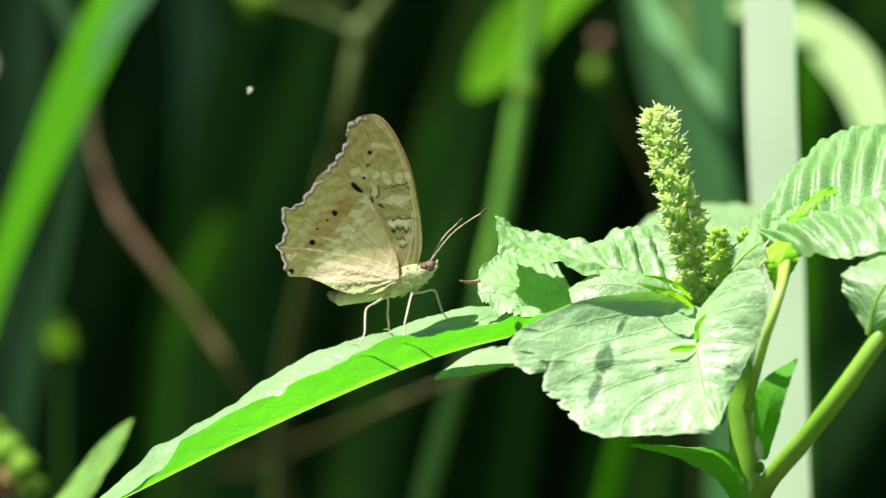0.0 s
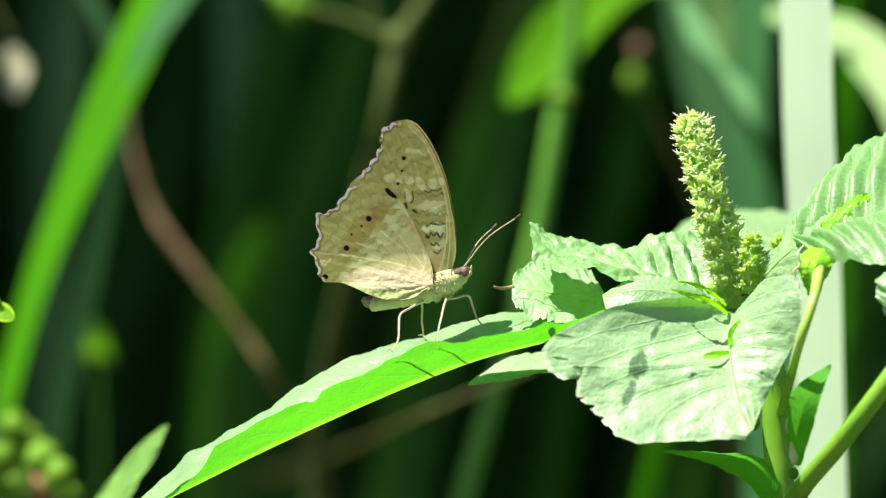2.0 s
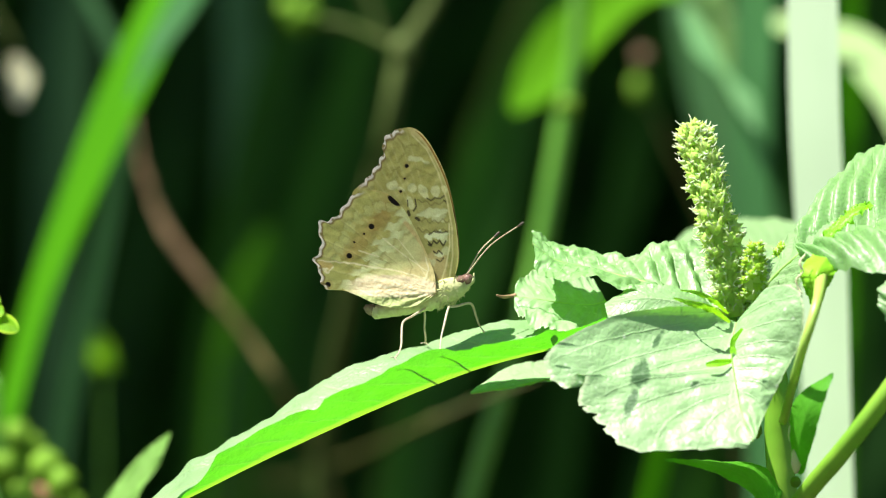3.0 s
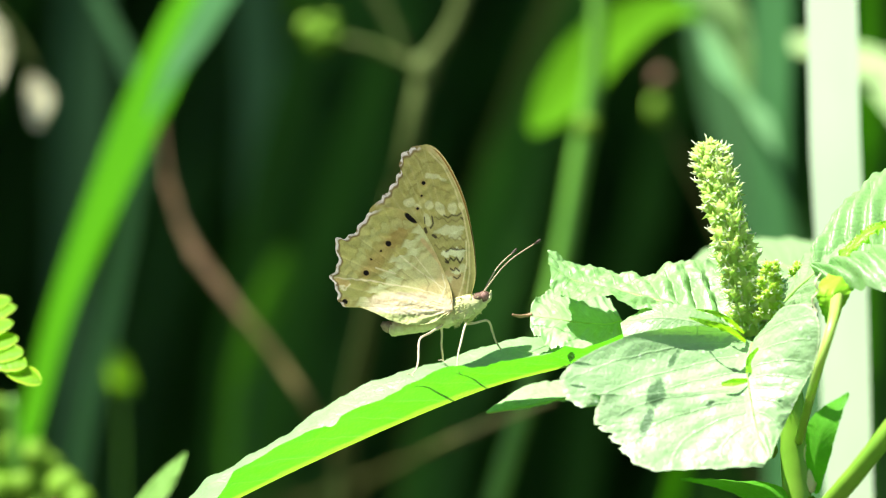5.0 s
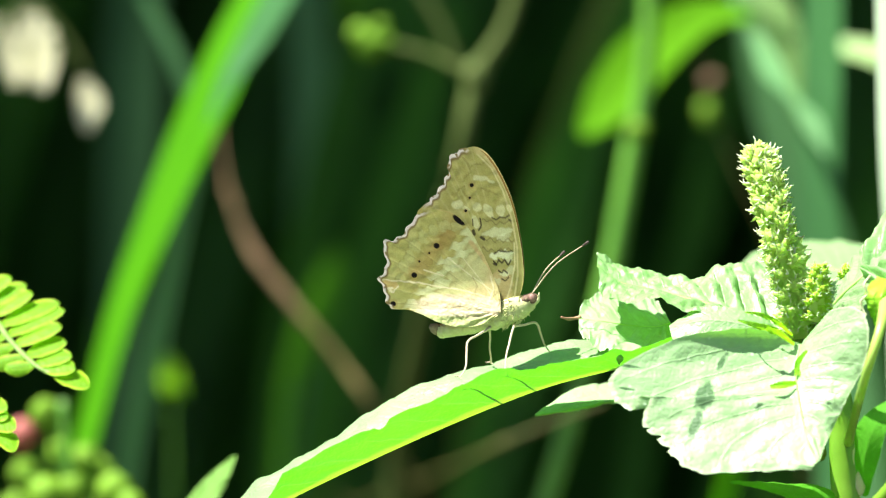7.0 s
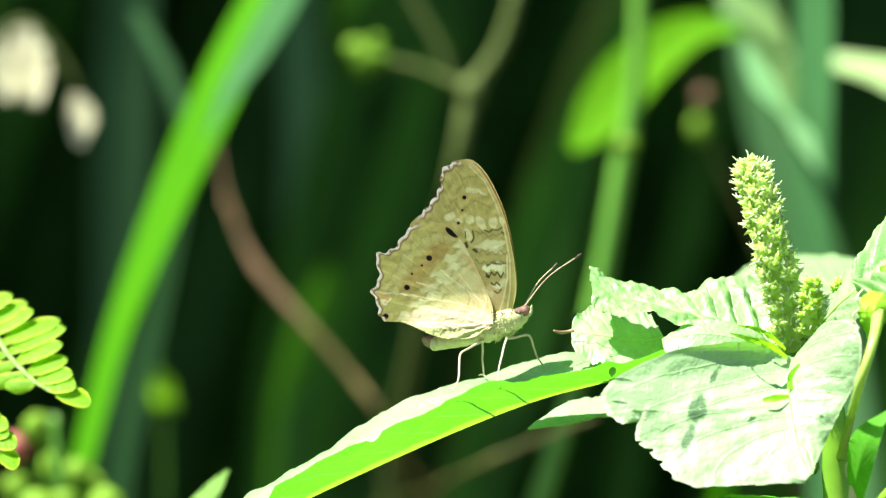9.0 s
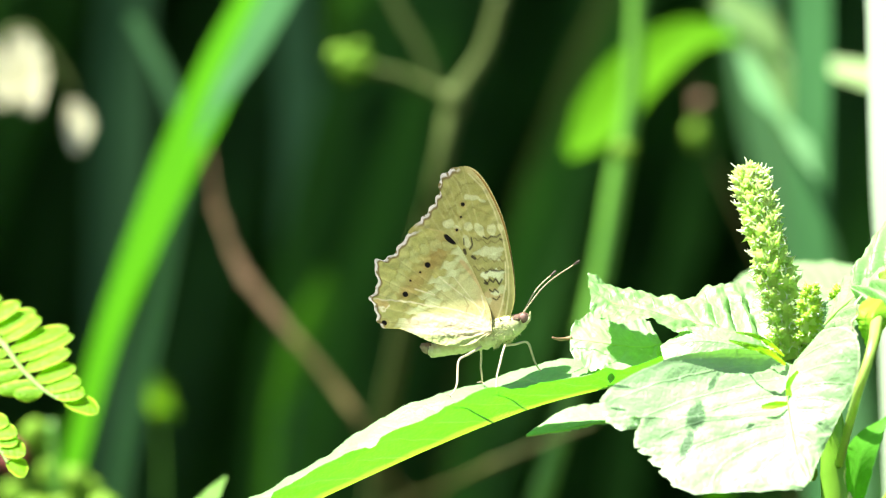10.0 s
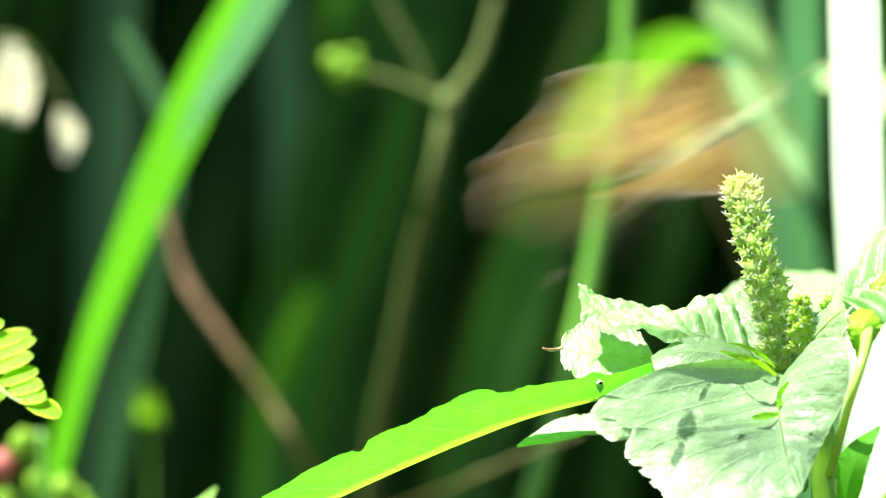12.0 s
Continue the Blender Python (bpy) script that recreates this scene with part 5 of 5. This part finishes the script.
def butterfly():
    base = grid(715, 500, BF)
    ob = thing("butterfly", base, "tan and olive butterfly with dark eyespots perched on a leaf", "butterfly")
    fore = wing_outline([(734, 486), (746, 440), (745, 400), (737, 350), (724, 300), (706, 258), (686, 225), (668, 207), (652, 202), (632, 208), (614, 222), (612, 246), (603, 266),
                         (588, 287), (574, 302), (558, 318), (566, 345), (610, 400), (680, 460), (732, 487)], 420, 21, 2.0, (0.42, 0.76))
    hind = wing_outline([(706, 494), (704, 462), (690, 425), (668, 378), (648, 345), (622, 320), (594, 312), (566, 318), (546, 336), (532, 356), (516, 366), (497, 370), (502, 398), (500, 420),
                         (489, 436), (499, 456), (502, 474), (510, 487), (540, 490), (566, 499), (600, 514), (640, 521), (678, 514), (707, 496)], 460, 21, 2.0, (0.28, 0.76))
    wings = {}
    for nm, line, hub, span, is_hind in (("forewing", fore, FORE_HUB, (0.42, 0.76), False), ("hindwing", hind, HIND_HUB, (0.28, 0.76), True)):
        verts, faces, col = wing(line, hub, span, is_hind)
        near = wing_mesh(nm, verts, faces, col)
        far = wing_mesh(nm, verts * np.array((1, -1, 1)), faces, col)
        up_verts, up_faces, up_col = wing(line, hub, span, is_hind, 50)
        brown = up_col * np.array((0.46, 0.34, 0.20)) + np.array((0.05, 0.02, 0.006))
        for side, me in ((-1, near), (1, far)):
            w = new(nm, me)
            w.parent = ob
            wings[nm, side] = w
            inner = new("upper_side", wing_mesh("upper_side", up_verts * np.array((0.985, -side, 0.985)) - np.array((0, side * 0.00012, 0)), up_faces, brown))
            inner.parent = w
            tagged(inner, "orange brown upper side of the wing")
    part("abdomen", join(tube(places([(712, 503), (680, 512), (645, 520), (612, 527), (590, 531)], BF), [17 * U] + [(19 - 0.62 * k + (0.7 if k % 2 else -0.4)) * U for k in range(13)] + [3 * U], 70, 14, 0.12)), FUR, ob, "pale furry abdomen")
    part("abdomen_tip", ball(grid(596, 526, BF), ((17 * U, 0, -5 * U), (0, 9 * U, 0), (2 * U, 0, 9.5 * U)), 18, 12, 0.35), GREY_FUR, ob, "dark ridged tip of the abdomen")
    part("thorax", ball(grid(722, 492, BF), ((44 * U, 0, 15 * U), (0, 20 * U, 0), (-7 * U, 0, 22 * U)), 24, 16, 0.10), FUR, ob)
    part("thorax_back", ball(grid(747, 475, BF), ((17 * U, 0, 7 * U), (0, 14 * U, 0), (-4 * U, 0, 9 * U)), 20, 12, 0.15), BROWN_FUR, ob, "brown furred back")
    rng = random.Random(9)
    hairs = []
    for _ in range(420):
        a, b = rng.uniform(0, 6.283), rng.uniform(0.15, 2.6)
        ax = (np.array((44 * U, 0, 15 * U)), np.array((0, 20 * U, 0)), np.array((-7 * U, 0, 22 * U)))
        q = math.sin(b) * math.cos(a) * ax[0] + math.sin(b) * math.sin(a) * ax[1] - math.cos(b) * ax[2]
        root = grid(722, 492, BF) + q * 0.97
        tip = q / np.linalg.norm(q) * rng.uniform(4, 9) * U + np.array((-rng.uniform(3, 9) * U, 0, -rng.uniform(0, 5) * U))
        hairs.append(tube([root, root + tip * 0.55 + np.array((0, 0, U)), root + tip], [0.8 * U, 0.6 * U, 0.15 * U], 4, 4))
    tagged(part("fur", join(*hairs), FUR, ob, "short pale fur"), kind="stuff")
    head = part("head", ball(grid(761, 473, BF), ((12 * U, 0, 3 * U), (0, 11 * U, 0), (-3 * U, 0, 12 * U)), 18, 12, 0.15), BROWN_FUR, ob)
    for dy in (-1, 1):
        part("eye", ball(grid(762, 470, BF + dy * 0.0009), ((6 * U, 0, 0), (0, 3 * U, 0), (0, 0, 7 * U)), 14, 10), EYE_BROWN, head, "brown eye")
        part("palp", tube(places([(762, 482, BF + dy * 0.0004), (771, 474, BF + dy * 0.0004), (774, 460, BF + dy * 0.0003)]), [4.5 * U, 4 * U, 1.0 * U], 14, 8), FUR, head)
        tip = ((861, 371), (818, 388))[dy > 0]
        m = ((802, 412), (785, 420))[dy > 0]
        pts = places([(760, 464, BF + dy * 0.0005), (*m, BF + dy * 0.002), (*tip, BF + dy * 0.004)])
        a = part("antenna", tube(pts, [1.3 * U, 1.0 * U, 1.0 * U], 30, 6), ANTENNA, head, "thin antenna with dark club")
        dirn = (pts[2] - pts[1]) / np.linalg.norm(pts[2] - pts[1])
        part("club", tube([pts[2] - dirn * 13 * U, pts[2] - dirn * 5 * U, pts[2] + dirn * 1 * U], [1.4 * U, 2.6 * U, 2.2 * U], 12, 8), CLUB, a, "dark antenna club")
    for name, pts, r in (("hind_leg", [(688, 522, BF - 0.001), (665, 536, BF - 0.004), (648, 548, BF - 0.008), (646, 570, BF - 0.010), (645, 590, BF - 0.012), (640, 603, BF - 0.013), (633, 612, BF - 0.0135)], 1.85),
                         ("hind_leg", [(686, 524, BF), (687, 540, BF + 0.003), (686, 556, BF + 0.005), (688, 575, BF + 0.008), (688, 586, BF + 0.010)], 1.8),
                         ("middle_leg", [(730, 518, BF - 0.001), (726, 530, BF - 0.004), (721, 552, BF - 0.008), (716, 575, BF - 0.011), (714, 601, BF - 0.013)], 1.85),
                         ("middle_leg", [(728, 520, BF), (745, 518, BF + 0.001), (768, 514, BF + 0.003), (777, 535, BF + 0.005), (783, 552, BF + 0.006), (797, 571, BF + 0.008)], 2.0)):
        leg = part(name, tube(places(pts), [r * U * 1.2, r * U * 1.1, r * U, r * U * 0.8, r * U * 0.6], 40, 8), LEG, ob, "pale thin leg")
        foot = places(pts)[-1]
        part("claw", join(tube([foot + np.array((0, 0, 3 * U)), foot + np.array((-5 * U, -2 * U, 3 * U)), foot + np.array((-9 * U, -3 * U, 2 * U))], [U, U, 0.5 * U], 6, 5),
                          tube([foot + np.array((0, 0, 3 * U)), foot + np.array((3 * U, -3 * U, 0)), foot + np.array((5 * U, -5 * U, -2 * U))], [U, U, 0.5 * U], 6, 5)), LEG, leg)
    return ob, wings


BUTTERFLY, WINGS = butterfly()



def seed_fluff():
    """A tuft of fine pale hairs falling past."""
    rng = random.Random(21)
    base = grid(443, 160, 0.03)
    ob = thing("seed_fluff", base, "tiny pale tuft of seed fluff drifting down", "seed fluff")
    part("seed", ball(base, ((2.5 * U, 0, 0), (0, 2.5 * U, 0), (0, 0, 4 * U)), 10, 8, 0.2), BRISTLE, ob)
    hairs = []
    for _ in range(40):
        q = np.array((rng.gauss(0, 1), rng.gauss(0, 1), rng.gauss(0.4, 1)))
        q = q / np.linalg.norm(q) * rng.uniform(5, 9) * U
        hairs.append(tube([base, base + q * 0.6, base + q], [0.7 * U, 0.5 * U, 0.3 * U], 4, 4))
    tagged(part("hairs", join(*hairs), BRISTLE, ob, "fine pale hairs"), kind="stuff")
    return ob


FLUFF = seed_fluff()

# ---- what moves ----
def drift(ob, rows, d=0.0):
    """Sways a thing by plan units to the right and down, seconds first."""
    s = U * (SUBJECT + d)
    base = ob.location.copy()
    walk(ob, [(t, Matrix.Translation(base + Vector((du * s, 0, -dv * s)))) for t, du, dv in rows])


def swing(ob, rows, pivot):
    """Sways a thing sideways by plan units and turns it about a place of the plan, across the view: seconds, units, degrees."""
    hinge = Matrix.Translation(Vector(grid(*pivot)))
    base = Matrix.Translation(ob.location.copy())
    s = U * (SUBJECT + pivot[2])
    walk(ob, [(t, Matrix.Translation((du * s, 0, 0)) @ hinge @ Matrix.Rotation(radians(a), 4, "Y") @ hinge.inverted() @ base) for t, du, a in rows])


def wing_rows(which, side, rows):
    """seconds, opening in degrees from upright, forward swing in degrees"""
    hub = FORE_HUB if which == "forewing" else HIND_HUB
    root = Vector(((hub[0] - 715) * U, side * 0.0007, (500 - hub[1]) * U))
    walk(WINGS[which, side], [(t, Matrix.Translation(root) @ Matrix.Rotation(radians(-side * opening), 4, BODY_AXIS) @ Matrix.Rotation(radians(swing), 4, "Y")) for t, opening, swing in rows])


def motions():
    hinge = Matrix.Translation(Vector(grid(690, 664)) - Vector(ORIGIN[PERCH]))
    along = Vector((-820, 0, -322)).normalized()   # down the long leaf
    walk(PERCH, [(t, Matrix.Translation((du * U, 0, -dv * U)) @ hinge @ Matrix.Rotation(radians(roll), 4, along) @ hinge.inverted())
                 for t, du, dv, roll in ((0, 0, 0, 0), (3, 0, -1.5, 0), (5, 2, -6, 0), (6.5, 2, -6, 0), (9, 2, -8, 0), (10.5, 2, -9, 0), (11.9, 2, -8, 0), (11.933, 2, -7, 5), (11.967, 2, -6, 8.5), (12, 2, -6, 9))])
    origin = Vector(BUTTERFLY.location)
    rows = [(0, 0, 0, 0), (3, 1, -2, 0), (5, 3, -6, 0), (6.5, 2, -6.5, 0), (9, 2, -9, 0), (10, 2, -9, 0), (10.5, 4, -12, 0), (11, 2, -8, 0), (11.9, 3, -8, 0),
            (11.933, 12, -30, 3), (11.967, 60, -110, 5), (12.0, 335, -308, 2)]
    ahead = {11.933: 0.006, 11.967: 0.012, 12.0: 0.019}   # metres towards the eye
    lean = {10: 0.5, 10.5: 1, 11: 0.5}   # degrees by which it tips away from the eye
    walk(BUTTERFLY, [(t, Matrix.Translation(origin + Vector((du * U, -ahead.get(t, 0), -dv * U))) @ Matrix.Rotation(radians(turn), 4, "Y") @ Matrix.Rotation(radians(-lean.get(t, 0)), 4, BODY_AXIS)) for t, du, dv, turn in rows])
    for side in (-1, 1):
        rest = [(0, 1.5, 0), (9, 1.5, 0), (10, 2, 0), (10.5, 2, 0), (11, 2, 0), (11.9, 1.5, 0)]
        a, b, c = (30, 20, 88) if side < 0 else (20, 4, 44)
        ahead_of = [(t, o, 1.2 if side > 0 else 0) for t, o, _ in rest]   # the far forewing shows before the near one
        wing_rows("forewing", side, ahead_of + [(11.933, a, 4), (11.967, b, 4), (12.0, c, -8)])
        wing_rows("hindwing", side, rest + [(11.933, a, 2), (11.967, b, 0), (12.0, c, -6)])
    drift(FLUFF, [(0, 0, 0), (0.033, -10, 16), (0.1, -152, 275), (0.2, -365, 560), (0.4, -800, 1400), (0.95, -2600, 8950), (12, -2600, 8950)], 0.03)
    drift(BACK["fork"], [(0, 0, 0), (3, 3, 0), (5, 9, -2), (5.5, 2, -1), (6, 7, -2), (7, 10, 3), (9, 17, 4), (9.5, 6, 5), (10, -8, 5), (10.5, 7, 4), (11, 3, 3), (11.5, -2, 4), (12, 3, -2)], 0.33)
    drift(BACK["stalk"], [(0, 9, 0), (6.5, 17, 0), (9, 12, 0), (12, 12, -6)], 0.32)
    drift(BACK["pale"], [(0, 0, 0), (2, 3, 0), (3, 10, 0), (5, 16, 0), (5.5, 13, 0), (6, 20, 0), (6.5, 22, 0), (7, 50, 0), (8, 80, 0), (9, 95, 0), (9.5, 88, 0), (10, 53, 0), (10.5, 36, 0), (11, 20, 0), (11.5, 14, 0), (12, 4, 0)], 0.11)
    swing(BACK["twig"], [(0, 0, 0), (1, 4, 0), (2, 6, 0), (3, 12, 0), (5, 28, -0.5), (5.5, 27, -0.5), (6, 33, 0), (6.5, 42, -1), (7, 42, -1.5), (9, 55, -4), (9.5, 55, -4),
                         (10, 42, -2), (10.5, 38, -1.5), (11, 15, -0.5), (11.5, 18, -0.5), (12, -25, 2)], (167, 220, 0.36))
    drift(BACK["bright"], [(0, 0, 0), (3, 4, 0), (6, 9, 0), (6.5, 12, 0), (7, 22, 0), (9, 34, 0), (9.5, 32, 0), (10, 20, 0), (10.5, -5, 0), (11, 0, 0), (12, 8, 0)], 0.30)
    drift(BACK["feather"], [(0, -56, -70), (2.5, -55, -70), (3, -52, -64), (5, -40, -6), (6.5, -37, 1), (7, -42, -4), (9, -27, 3), (9.5, -7, 5), (10, -9, 5), (10.5, 10, 11), (11, -47, -9), (11.5, -44, 2), (12, -59, -8)], 0.03)


motions()
